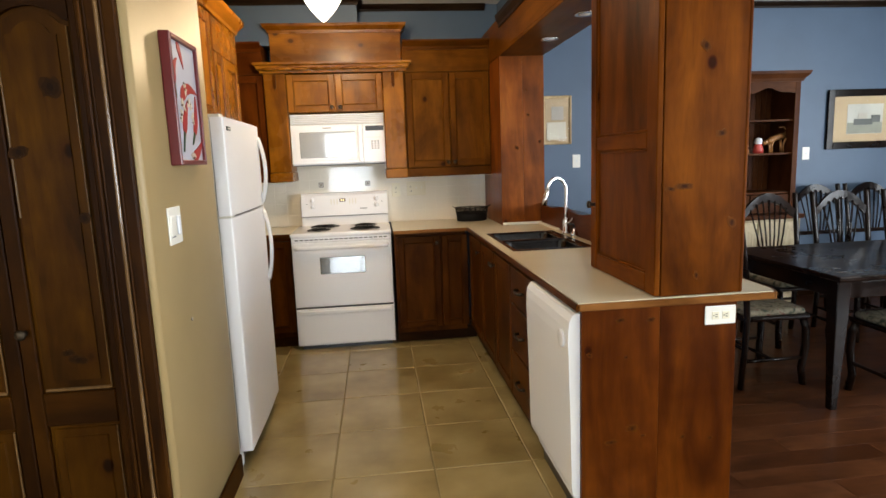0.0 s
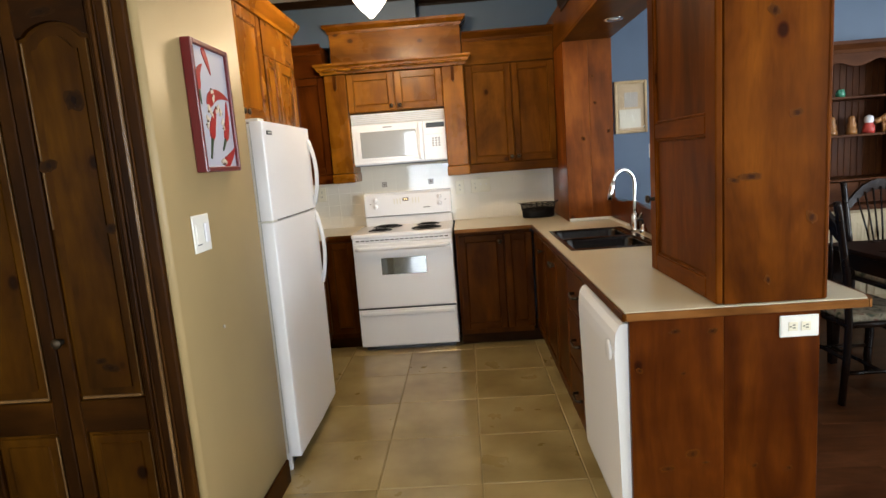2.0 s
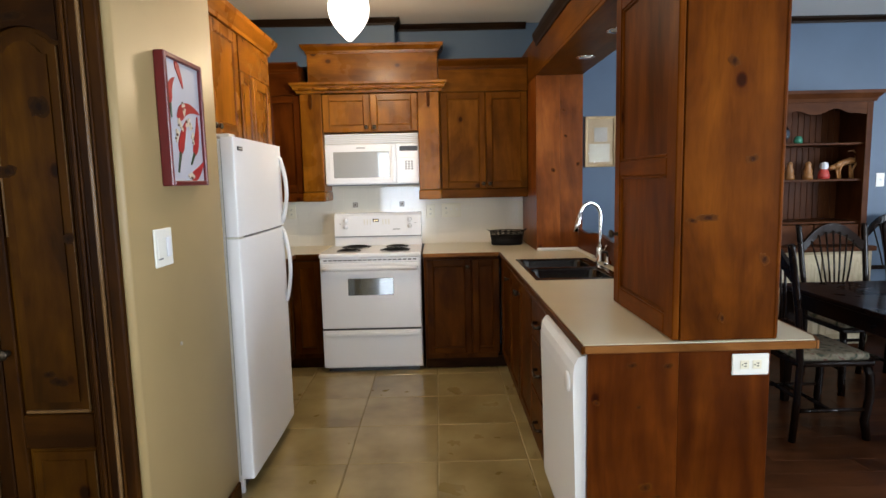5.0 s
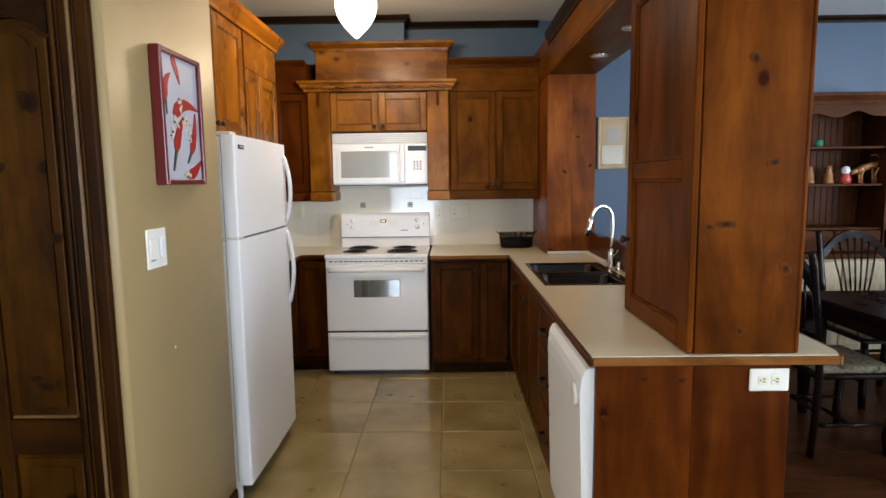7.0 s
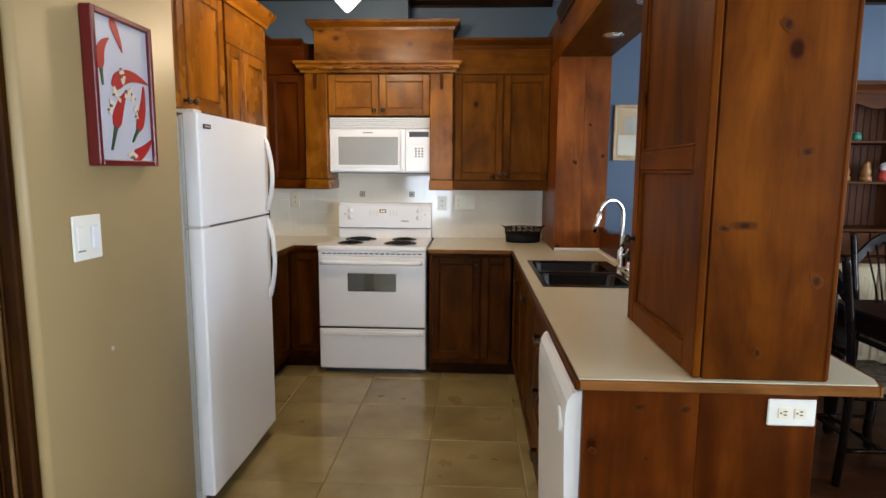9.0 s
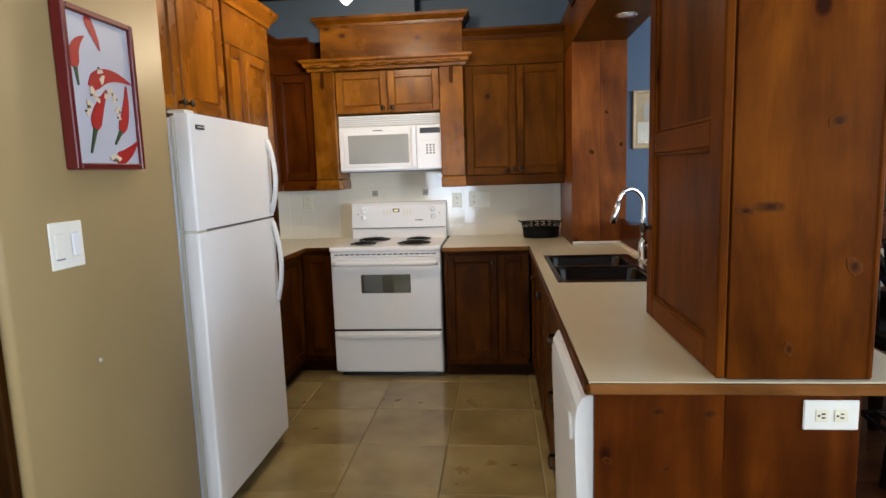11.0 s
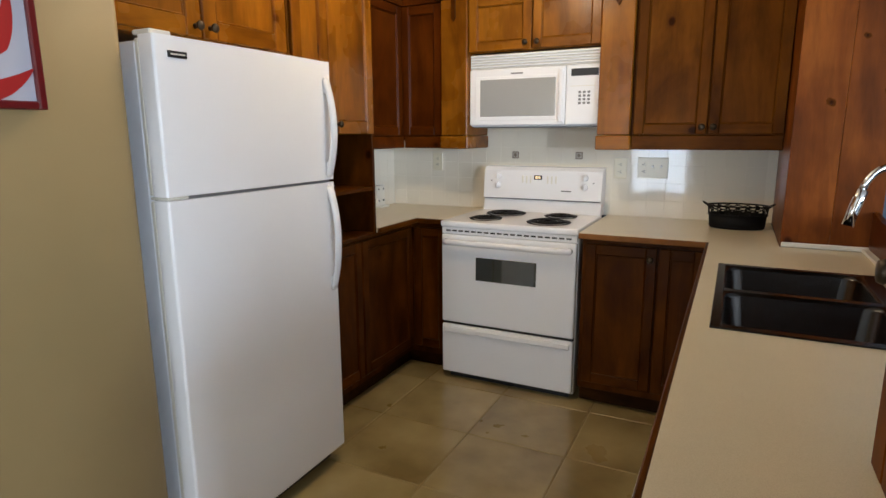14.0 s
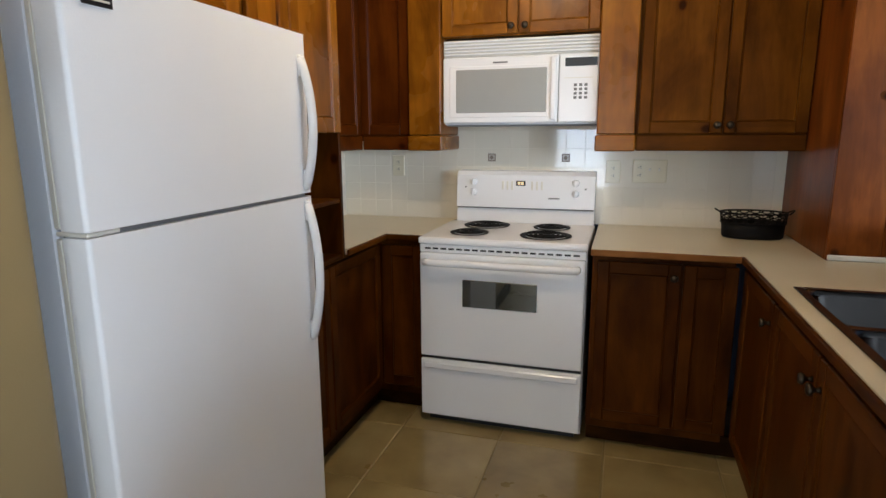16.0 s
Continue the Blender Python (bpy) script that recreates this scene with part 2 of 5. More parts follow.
KNOT = paint("dark_pine_knot", (0.034, 0.0085, 0.0012), 0.5, 0.3, 0.2)
CLOSETKNOT = paint("dark_closet_knot", (0.011, 0.0034, 0.0006), 0.5, 0.3, 0.2)
KNOTRING = paint("pine_knot_ring", (0.078, 0.021, 0.0014), 0.5, 0.3, 0.2)
KNOTHALO = paint("pine_knot_halo", (0.100, 0.0275, 0.0018), 0.5, 0.3, 0.2)
KNOTMID = paint("pine_knot_middle", (0.054, 0.0142, 0.0013), 0.5, 0.3, 0.2)
CLOSETHALO = paint("closet_knot_halo", (0.028, 0.0092, 0.0007), 0.5, 0.3, 0.2)
CLOSETRING = paint("closet_knot_ring", (0.019, 0.0062, 0.0006), 0.5, 0.3, 0.2)
for km in (KNOT, KNOTRING, KNOTHALO, KNOTMID, CLOSETHALO, CLOSETRING, CLOSETKNOT):
    bsdf(km).inputs["Specular IOR Level"].default_value = 0.06


# ---- builders ----
def cuboid(bm, x0, x1, y0, y1, z0, z1, b=0.003):
    """Adds one box with softened edges to bm."""
    x0, x1 = min(x0, x1), max(x0, x1)
    y0, y1 = min(y0, y1), max(y0, y1)
    z0, z1 = min(z0, z1), max(z0, z1)
    b = min(b, 0.45 * min(x1 - x0, y1 - y0, z1 - z0))
    tmp = bmesh.new()
    bmesh.ops.create_cube(tmp, size=1)
    for v in tmp.verts:
        v.co = ((x0 + x1) / 2 + v.co.x * (x1 - x0), (y0 + y1) / 2 + v.co.y * (y1 - y0), (z0 + z1) / 2 + v.co.z * (z1 - z0))
    if b > 0:
        bmesh.ops.bevel(tmp, geom=list(tmp.edges), offset=b, segments=2 if b > 0.006 else 1, affect="EDGES", profile=0.5)
    join(bm, tmp)


def join(bm, other):
    me = bpy.data.meshes.new("tmp")
    other.to_mesh(me)
    other.free()
    bm.from_mesh(me)
    bpy.data.meshes.remove(me)


def boxes(*rows, b=0.003):
    bm = bmesh.new()
    for r in rows:
        cuboid(bm, *r, b=b)
    return bm


def mesh_of(name, bm, material, smooth=False):
    bmesh.ops.recalc_face_normals(bm, faces=list(bm.faces))
    me = bpy.data.meshes.new(name)
    bm.to_mesh(me)
    bm.free()
    me.materials.append(material)
    if smooth:
        for p in me.polygons:
            p.use_smooth = True
    return me


def part(name, bm, material, parent, label="", smooth=False):
    ob = new(name, mesh_of(name, bm, material, smooth))
    ob.parent = parent
    if parent is not None and parent.type == "EMPTY":
        ob.matrix_parent_inverse = parent.matrix_basis.inverted()
    if label:
        ob["label"] = label
    return ob


def thing(name, base, label, category, group=""):
    ob = new(name)
    ob.empty_display_size = 0.05
    ob.matrix_basis = Matrix.Translation(base)
    return tagged(ob, label, category, group)


def solid(name, bm, material, label, category, group="", smooth=False):
    return tagged(part(name, bm, material, None, "", smooth), label, category, group)


def struct(name, bm, material, label, category, smooth=False):
    return tagged(part(name, bm, material, None, "", smooth), label, category, kind="structure")


def lathe(profile, centre, axis="z", seg=24):
    """Turns (radius, height) rows round an axis through centre."""
    bm = bmesh.new()
    rings = []
    for r, h in profile:
        ring = []
        for k in range(seg):
            a = 2 * math.pi * k / seg
            p = (r * math.cos(a), r * math.sin(a), h)
            p = {"z": p, "x": (p[2], p[0], p[1]), "y": (p[0], p[2], p[1])}[axis]
            ring.append(bm.verts.new(Vector(centre) + Vector(p)))
        rings.append(ring)
    for a, b in zip(rings, rings[1:]):
        for k in range(seg):
            bm.faces.new((a[k], a[(k + 1) % seg], b[(k + 1) % seg], b[k]))
    for ring in (rings[0], rings[-1]):
        if (ring[0].co - ring[seg // 2].co).length > 1e-5:
            bm.faces.new(ring)
    bmesh.ops.remove_doubles(bm, verts=list(bm.verts), dist=1e-5)
    return bm


def tube(points, rx, ry=None, seg=10, up=(0, 0, 1)):
    """A bar of oval section along points."""
    ry = ry or rx
    bm = bmesh.new()
    pts = [Vector(p) for p in points]
    rings = []
    for i, p in enumerate(pts):
        d = (pts[min(i + 1, len(pts) - 1)] - pts[max(i - 1, 0)]).normalized()
        s = d.cross(Vector(up))
        s = s.normalized() if s.length > 1e-4 else d.cross(Vector((1, 0, 0))).normalized()
        t = s.cross(d).normalized()
        rings.append([bm.verts.new(p + s * rx * math.cos(2 * math.pi * k / seg) + t * ry * math.sin(2 * math.pi * k / seg)) for k in range(seg)])
    for a, b in zip(rings, rings[1:]):
        for k in range(seg):
            bm.faces.new((a[k], a[(k + 1) % seg], b[(k + 1) % seg], b[k]))
    bm.faces.new(rings[0])
    bm.faces.new(rings[-1])
    return bm


def arc(a, mid, b, n=14):
    """Points of a smooth bow from a to b that is pulled towards mid."""
    a, mid, b = Vector(a), Vector(mid), Vector(b)
    return [a * (1 - t) ** 2 + mid * 2 * t * (1 - t) + b * t * t for t in (k / n for k in range(n + 1))]


def moulding(profile, path):
    """Sweeps (out, z) rows along plan points with mitred corners; out is to the right of the way."""
    bm = bmesh.new()
    pts = [Vector((x, y, 0)) for x, y in path]
    rings = []
    for i, p in enumerate(pts):
        ns = []
        for a, b in ((i - 1, i), (i, i + 1)):
            if 0 <= a and b < len(pts):
                d = (pts[b] - pts[a]).normalized()
                ns.append(Vector((d.y, -d.x, 0)))
        n = ns[0] if len(ns) == 1 else (ns[0] + ns[1]) / (1 + ns[0].dot(ns[1]))
        rings.append([bm.verts.new(p + n * o + Vector((0, 0, z))) for o, z in profile])
    m = len(profile)
    for a, b in zip(rings, rings[1:]):
        for k in range(m):
            bm.faces.new((a[k], a[(k + 1) % m], b[(k + 1) % m], b[k]))
    bm.faces.new(rings[0])
    bm.faces.new(rings[-1])
    return bm


def prism(outline, lo, hi, axis="y"):
    """A flat outline of (u, v) rows given thickness along an axis."""
    bm = bmesh.new()
    sides = []
    for w in (lo, hi):
        sides.append([bm.verts.new({"y": (u, w, v), "x": (w, u, v), "z": (u, v, w)}[axis]) for u, v in outline])
    n = len(outline)
    bm.faces.new(sides[0])
    bm.faces.new(sides[1])
    for k in range(n):
        bm.faces.new((sides[0][k], sides[0][(k + 1) % n], sides[1][(k + 1) % n], sides[1][k]))
    return bm


class Face:
    """A cabinet front: u runs along it, d comes out of it."""

    def __init__(self, way, at):
        self.way, self.at = way, at
        self.u = "x" if way == "-y" else "y"

    def row(self, u0, u1, d0, d1, z0, z1):
        if self.way == "-y":
            return (u0, u1, self.at - d1, self.at - d0, z0, z1)
        s = 1 if self.way == "+x" else -1
        return (self.at + s * d0, self.at + s * d1, u0, u1, z0, z1)

    def box(self, *rows, b=0.003):
        return boxes(*(self.row(*r) for r in rows), b=b)

    def point(self, u, d, z):
        if self.way == "-y":
            return (u, self.at - d, z)
        return (self.at + (d if self.way == "+x" else -d), u, z)

    def knob(self, u, d, z, size=1.0):
        prof = [(0.0, 0.0), (0.009, 0.0), (0.006, 0.006), (0.006, 0.014), (0.013, 0.018), (0.016, 0.024), (0.013, 0.030), (0.0, 0.032)]
        s = -1 if self.way in ("-y", "-x") else 1
        return lathe([(r * size, s * h * size) for r, h in prof], self.point(u, d, z), "y" if self.way == "-y" else "x", 14)


def panel_door(face, parent, u0, u1, z0, z1, wood_set, knob=None, stile=0.05, lift=0.0, name="door"):
    """A frame-and-panel door 20 mm thick, with a fielded panel and a knob at (u, z)."""
    g = 0.0015
    u0, u1, z0, z1 = u0 + g, u1 - g, z0 + g, z1 - g
    s = min(stile, 0.3 * (u1 - u0))
    d0, d1 = lift + 0.002, lift + 0.022
    door = part(name, face.box((u0, u0 + s, d0, d1, z0, z1), b=0.004), wood_set["z"], parent)
    part("stile", face.box((u1 - s, u1, d0, d1, z0, z1), b=0.004), wood_set["z"], door)
    for a, b in ((z0, z0 + s), (z1 - s, z1)):
        part("rail", face.box((u0 + s, u1 - s, d0, d1 - 0.0005, a, b), b=0.003), wood_set[face.u], door)
    part("panel", face.box((u0 + s, u1 - s, d0, d0 + 0.011, z0 + s, z1 - s), b=0.001), wood_set["z"], door)
    bead = 0.007
    rows = []
    for a, b in ((u0 + s, u0 + s + bead), (u1 - s - bead, u1 - s)):
        rows.append((a, b, d0 + 0.004, d1 - 0.005, z0 + s, z1 - s))
    for a, b in ((z0 + s, z0 + s + bead), (z1 - s - bead, z1 - s)):
        rows.append((u0 + s + bead, u1 - s - bead, d0 + 0.004, d1 - 0.005, a, b))
    part("bead", face.box(*rows, b=0.003), wood_set["z"], door)
    if knob:
        part("knob", face.knob(knob[0], d1, knob[1]), BRONZE, door, "aged bronze knob", smooth=True)
    return door


# ---- the structure: floors, walls, ceiling ----
CZ = 2.72
struct("floor", boxes((-1.5, 1.12, -4.3, 5.2, -0.12, -0.0025), b=0), GROUT, "beige grouted tile floor of the kitchen", "floor")
struct("floor_dining", boxes((1.12, 6.3, -4.3, 5.2, -0.12, -0.010), b=0), PLANK, "reddish-brown laminate plank floor of the dining room", "floor")
struct("ceiling", boxes((-2.6, 6.3, -4.3, 5.2, CZ, CZ + 0.12), b=0), CEIL, "plain white painted ceiling", "ceiling")
struct("wall_north", boxes((-1.5, 6.3, 5.03, 5.18, 0, CZ), b=0), BLUE, "slate blue painted back wall", "wall")
struct("wall_chase", boxes((-1.335, -0.05, 4.815, 5.03, 2.365, CZ), b=0), BLUE, "slate blue boxed-out chase over the cabinets", "wall")
struct("wall_west", boxes((-1.5, -1.335, 2.62, 5.03, 0, CZ), b=0), BEIGE, "painted side wall behind the refrigerator", "wall")

# the pantry block with rounded corners
R = 0.022
WX, WY0, WY1 = -0.672, 1.797, 2.592
near_arc = [(WX - R + R * math.sin(a), WY0 + R - R * math.cos(a)) for a in [radians(9 * k) for k in range(11)]]
far_arc = [(WX - R + R * math.cos(a), WY1 - R + R * math.sin(a)) for a in [radians(9 * k) for k in range(11)]]
struct("wall_pantry_pier", prism([(-0.80, WY1), (-0.80, WY0)] + near_arc + far_arc, 0, CZ, "z"), BEIGE, "beige painted wall with rounded corners", "wall", True)
struct("wall_pantry_side", boxes((-1.6, -0.80, 2.472, 2.592, 0, CZ), b=0), BEIGE, "beige painted wall beside the refrigerator", "wall")
struct("wall_pantry_head", boxes((-2.6, -0.80, 1.797, 1.917, 2.09, CZ), b=0), BEIGE, "beige painted wall over the closet doors", "wall")
struct("wall_pantry_left", boxes((-2.6, -1.452, 1.797, 1.917, 0, 2.09), b=0), BEIGE, "beige painted wall beside the closet doors", "wall")
struct("wall_left", boxes((-2.7, -2.6, -4.3, -2.35, 0, CZ), (-2.7, -2.6, -0.85, 1.93, 0, CZ), (-2.7, -2.6, -2.35, -0.85, 0, 0.8), (-2.7, -2.6, -2.35, -0.85, 2.2, CZ), b=0), BEIGE, "beige painted hall wall with an assumed window", "wall")
struct("floor_hall", boxes((-2.6, -1.5, -4.3, 1.95, -0.12, -0.006), b=0), GROUT, "beige grouted tile floor of the hall", "floor")
struct("wall_south", boxes((-2.7, -1.12, -4.3, -4.18, 0, CZ), (-0.02, 3.6, -4.3, -4.18, 0, CZ), (5.8, 6.3, -4.3, -4.18, 0, CZ), (-1.12, -0.02, -4.3, -4.18, 2.15, CZ), (3.6, 5.8, -4.3, -4.18, 0, 0.8), (3.6, 5.8, -4.3, -4.18, 2.2, CZ), b=0), CREAM, "cream painted wall with a glazed door and a window", "wall")
struct("wall_east", boxes((6.18, 6.3, -4.18, -1.88, 0, CZ), (6.18, 6.3, 0.08, 0.87, 0, CZ), (6.18, 6.3, -1.88, 0.08, 0, 0.7), (6.18, 6.3, -1.88, 0.08, 2.25, CZ), (6.18, 6.3, 2.83, 5.03, 0, CZ), (6.18, 6.3, 0.87, 2.83, 0, 0.7), (6.18, 6.3, 0.87, 2.83, 2.25, CZ), b=0), BLUE, "slate blue painted wall with a wide window", "wall")


def glazing(name, rows, label):
    w = struct(name, boxes(*rows, b=0.004), PLASTIC, label, "window")
    return w


glazing("door_patio", [(-1.12, -1.04, -4.26, -4.2, 0, 2.15), (-0.10, -0.02, -4.26, -4.2, 0, 2.15), (-0.61, -0.53, -4.26, -4.2, 0, 2.15), (-1.04, -0.10, -4.26, -4.2, 2.05, 2.15), (-1.04, -0.10, -4.26, -4.2, 0, 0.22)], "white framed glazed patio door")
glazing("window_living", [(3.6, 3.68, -4.26, -4.2, 0.8, 2.2), (5.72, 5.8, -4.26, -4.2, 0.8, 2.2), (4.66, 4.74, -4.26, -4.2, 0.8, 2.2), (3.68, 5.72, -4.26, -4.2, 2.12, 2.2), (3.68, 5.72, -4.26, -4.2, 0.8, 0.88)], "white framed living room window")
# Unseen window, added for the fill light from the west.
glazing("window_hall", [(-2.68, -2.62, -2.35, -2.28, 0.8, 2.2), (-2.68, -2.62, -0.92, -0.85, 0.8, 2.2), (-2.68, -2.62, -1.635, -1.565, 0.8, 2.2), (-2.68, -2.62, -2.28, -0.92, 2.13, 2.2), (-2.68, -2.62, -2.28, -0.92, 0.8, 0.87)], "white framed hall window, unseen and assumed")
glazing("window_east", [(6.2, 6.26, -1.88, -1.80, 0.7, 2.25), (6.2, 6.26, 0.0, 0.08, 0.7, 2.25), (6.2, 6.26, -0.94, -0.86, 0.7, 2.25), (6.2, 6.26, -1.80, 0.0, 2.17, 2.25), (6.2, 6.26, -1.80, 0.0, 0.7, 0.78)], "white framed wide window of the east wall")
glazing("window_dining", [(6.2, 6.26, 0.87, 0.95, 0.7, 2.25), (6.2, 6.26, 2.75, 2.83, 0.7, 2.25), (6.2, 6.26, 1.81, 1.89, 0.7, 2.25), (6.2, 6.26, 0.95, 2.75, 2.17, 2.25), (6.2, 6.26, 0.95, 2.75, 0.7, 0.78)], "white framed dining room window")
struct("ground", boxes((-60, 60, -60, 60, -0.5, -0.3), b=0), paint("grass_ground", (0.06, 0.09, 0.03), 0.9, 0.3, 0.6), "green lawn outside the windows", "ground")

# ceiling cornice
CROWN = [(0, CZ - 0.052), (0.010, CZ - 0.052), (0.015, CZ - 0.036), (0.040, CZ - 0.014), (0.045, CZ - 0.002), (0, CZ - 0.002)]
DARKTRIM = wood("dark_trim", "x", (0.010, 0.0055, 0.0035), (0.018, 0.010, 0.006), (0.028, 0.016, 0.009), knots=False)
struct("trim_cornice", moulding(CROWN, [(-1.334, 4.815), (-0.05, 4.815), (-0.05, 5.03), (1.02, 5.03)]), DARKTRIM, "dark stained wooden ceiling cornice", "trim")
struct("trim_cornice_dining", moulding(CROWN, [(1.3, 5.03), (6.17, 5.03), (6.17, -4.1)]), DARKTRIM, "dark stained wooden ceiling cornice of the dining room", "trim")
struct("baseboard", boxes((WX, WX + 0.013, 1.86, 2.56, 0, 0.11), b=0.004), DOORWOOD["x"], "dark stained wooden baseboard", "baseboard")
struct("baseboard_dining", boxes((1.36, 6.17, 5.016, 5.03, 0, 0.11), b=0.004), DOORWOOD["x"], "dark stained wooden baseboard in the dining room", "baseboard")

# closet: casing and a pair of folding doors with arched panels
closet = thing("door_closet", (-1.126, 1.85, 0), "dark knotty pine bifold closet door with arched panels", "door")
closet["kind"] = "structure"
for x0, x1, s in ((-0.802, -0.690, 1), (-1.562, -1.450, -1)):
    cas = part("casing", boxes((x0, x1, 1.771, 1.797, 0, 2.09), b=0.005), DOORWOOD["z"], closet)
    for a, b, d in ((0.012, 0.022, 0.010), (0.026, 0.032, 0.006), (0.058, 0.068, 0.012), (0.072, 0.078, 0.007)):
        u = (x0 + a, x0 + b) if s > 0 else (x1 - b, x1 - a)
        # The most raised casing bead takes the lighter wood as a painted highlight.
        part("bead", boxes((*u, 1.771 - d, 1.773, 0, 2.09), b=0.0035), DOORBEAD if d == 0.012 else DOORWOOD["z"], cas)
part("casing_head", boxes((-1.562, -0.690, 1.769, 1.797, 2.09, 2.20), b=0.005), DOORWOOD["x"], closet)
for x0, x1 in ((-0.808, -0.8005), (-1.4515, -1.444)):
    part("jamb", boxes((x0, x1, 1.798, 1.917, 0, 2.09), b=0.002), DOORWOOD["z"], closet)


def arched(u0, u1, z0, z1, rise, sh=0.018):
    """A panel outline whose top is a flat cathedral arch between two small shoulders."""
    pts = [(u0, z0), (u1, z0), (u1, z1 - rise), (u1 - sh, z1 - rise + 0.3 * sh)]
    n = 14
    for k in range(1, n):
        t = k / n
        pts.append((u1 - sh + (u0 - u1 + 2 * sh) * t, z1 - rise + 0.3 * sh + (rise - 0.3 * sh) * math.sin(math.pi * t) ** 0.7))
    pts += [(u0 + sh, z1 - rise + 0.3 * sh), (u0, z1 - rise)]
    return pts


def bifold_leaf(u0, u1, knob_at):
    y = 1.850
    w = 0.046
    leaf = part("leaf", boxes((u0, u0 + w, y, y + 0.03, 0.02, 2.08), (u1 - w, u1, y, y + 0.03, 0.02, 2.08), b=0.004), DOORWOOD["z"], closet)
    part("rail", boxes((u0 + w, u1 - w, y, y + 0.03, 0.615, 0.728), (u0 + w, u1 - w, y, y + 0.03, 0.02, 0.16), b=0.004), DOORWOOD["x"], leaf)
    arch = arched(u0 + w, u1 - w, 0.728, 1.925, 0.045)
    head = [(u0 + w, 2.08), (u1 - w, 2.08)] + [p for p in arch if p[1] > 0.8]
    part("arched_rail", prism(head, y, y + 0.03, "y"), DOORWOOD["x"], leaf)
    part("panel", prism(arch, y + 0.014, y + 0.024, "y"), DOORPANEL, leaf)
    part("panel", prism(arched(u0 + w + 0.012, u1 - w - 0.012, 0.740, 1.912, 0.043), y + 0.008, y + 0.016, "y"), DOORPANEL, leaf)
    part("panel", prism(arched(u0 + w + 0.040, u1 - w - 0.040, 0.768, 1.882, 0.040), y + 0.003, y + 0.010, "y"), DOORPANEL, leaf)
    part("panel", boxes((u0 + w, u1 - w, y + 0.014, y + 0.024, 0.16, 0.615), (u0 + w + 0.012, u1 - w - 0.012, y + 0.008, y + 0.018, 0.172, 0.603), (u0 + w + 0.040, u1 - w - 0.040, y + 0.003, y + 0.012, 0.20, 0.575), b=0.004), DOORPANEL, leaf)
    ua, ub = u0 + w + 0.010, u1 - w - 0.010
    # Beads only on edges that catch light, their highlight put into the colour.
    for row in ((ub - 0.003, ub + 0.002, 0.735, 1.868), (ua - 0.002, ua + 0.003, 1.30, 1.868), (ua, ub - 0.003, 0.732, 0.742), (ub - 0.003, ub + 0.002, 0.172, 0.604)):
        part("panel_bead", boxes((row[0], row[1], y + 0.003, y + 0.012, row[2], row[3]), b=0.002), DOORBEAD, leaf, "bead of the panel, edge highlight in its colour")
    if knob_at:
        f = Face("-y", y)
        part("knob", f.knob(knob_at, 0.0, 0.935, 1.1), BRONZE, leaf, "dark bronze knob", smooth=True)


bifold_leaf(-1.1245, -0.809, -1.102)
bifold_leaf(-1.443, -1.1275, None)


# ---- kitchen: base cabinets, counters ----
CT = 0.912
rface = Face("-y", 4.385)
base_back = thing("base_cabinet", (0.43, 4.7, 0), "dark stained pine base cabinet beside the range", "cabinet")
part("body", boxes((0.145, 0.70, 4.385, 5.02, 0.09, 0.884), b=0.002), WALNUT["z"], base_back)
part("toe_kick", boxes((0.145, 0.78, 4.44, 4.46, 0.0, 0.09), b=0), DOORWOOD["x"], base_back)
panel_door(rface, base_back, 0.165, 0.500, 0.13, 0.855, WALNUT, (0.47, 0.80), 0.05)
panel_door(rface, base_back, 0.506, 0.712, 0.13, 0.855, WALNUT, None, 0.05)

pface = Face("-x", 0.745)
pen = thing("base_cabinet", (1.0, 3.3, 0), "dark stained pine peninsula cabinet under the sink", "cabinet")
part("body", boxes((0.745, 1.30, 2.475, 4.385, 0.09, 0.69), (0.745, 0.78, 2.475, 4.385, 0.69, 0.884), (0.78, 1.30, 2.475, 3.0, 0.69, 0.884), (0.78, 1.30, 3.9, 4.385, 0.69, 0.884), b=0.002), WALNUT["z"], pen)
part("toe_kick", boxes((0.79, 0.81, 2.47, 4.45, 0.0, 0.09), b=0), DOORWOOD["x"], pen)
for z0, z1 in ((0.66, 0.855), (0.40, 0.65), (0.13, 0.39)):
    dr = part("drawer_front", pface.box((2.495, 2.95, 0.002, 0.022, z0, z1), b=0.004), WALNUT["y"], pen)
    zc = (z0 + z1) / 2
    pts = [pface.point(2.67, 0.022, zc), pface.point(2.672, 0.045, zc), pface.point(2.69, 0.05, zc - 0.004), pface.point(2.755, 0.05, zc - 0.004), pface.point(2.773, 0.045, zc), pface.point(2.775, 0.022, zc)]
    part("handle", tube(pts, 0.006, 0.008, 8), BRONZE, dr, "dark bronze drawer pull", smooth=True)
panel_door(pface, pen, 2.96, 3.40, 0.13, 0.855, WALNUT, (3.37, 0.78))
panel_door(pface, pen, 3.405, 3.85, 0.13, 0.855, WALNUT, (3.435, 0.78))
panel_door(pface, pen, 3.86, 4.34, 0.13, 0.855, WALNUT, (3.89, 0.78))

# end panel and back of the peninsula
endp = thing("peninsula_panel", (1.02, 1.87, 0), "reddish knotty pine end panel of the peninsula", "panel")
xs = [0.727, 1.020, 1.315]
for a, b in zip(xs, xs[1:]):
    part("board", boxes((a, b, 1.858, 1.876, 0.0, 0.884), b=0.0012), REDPINE["z"], endp)
part("side_board", boxes((1.297, 1.315, 1.876, 2.475, 0.0, 0.884), b=0.002), REDPINE["z"], endp)
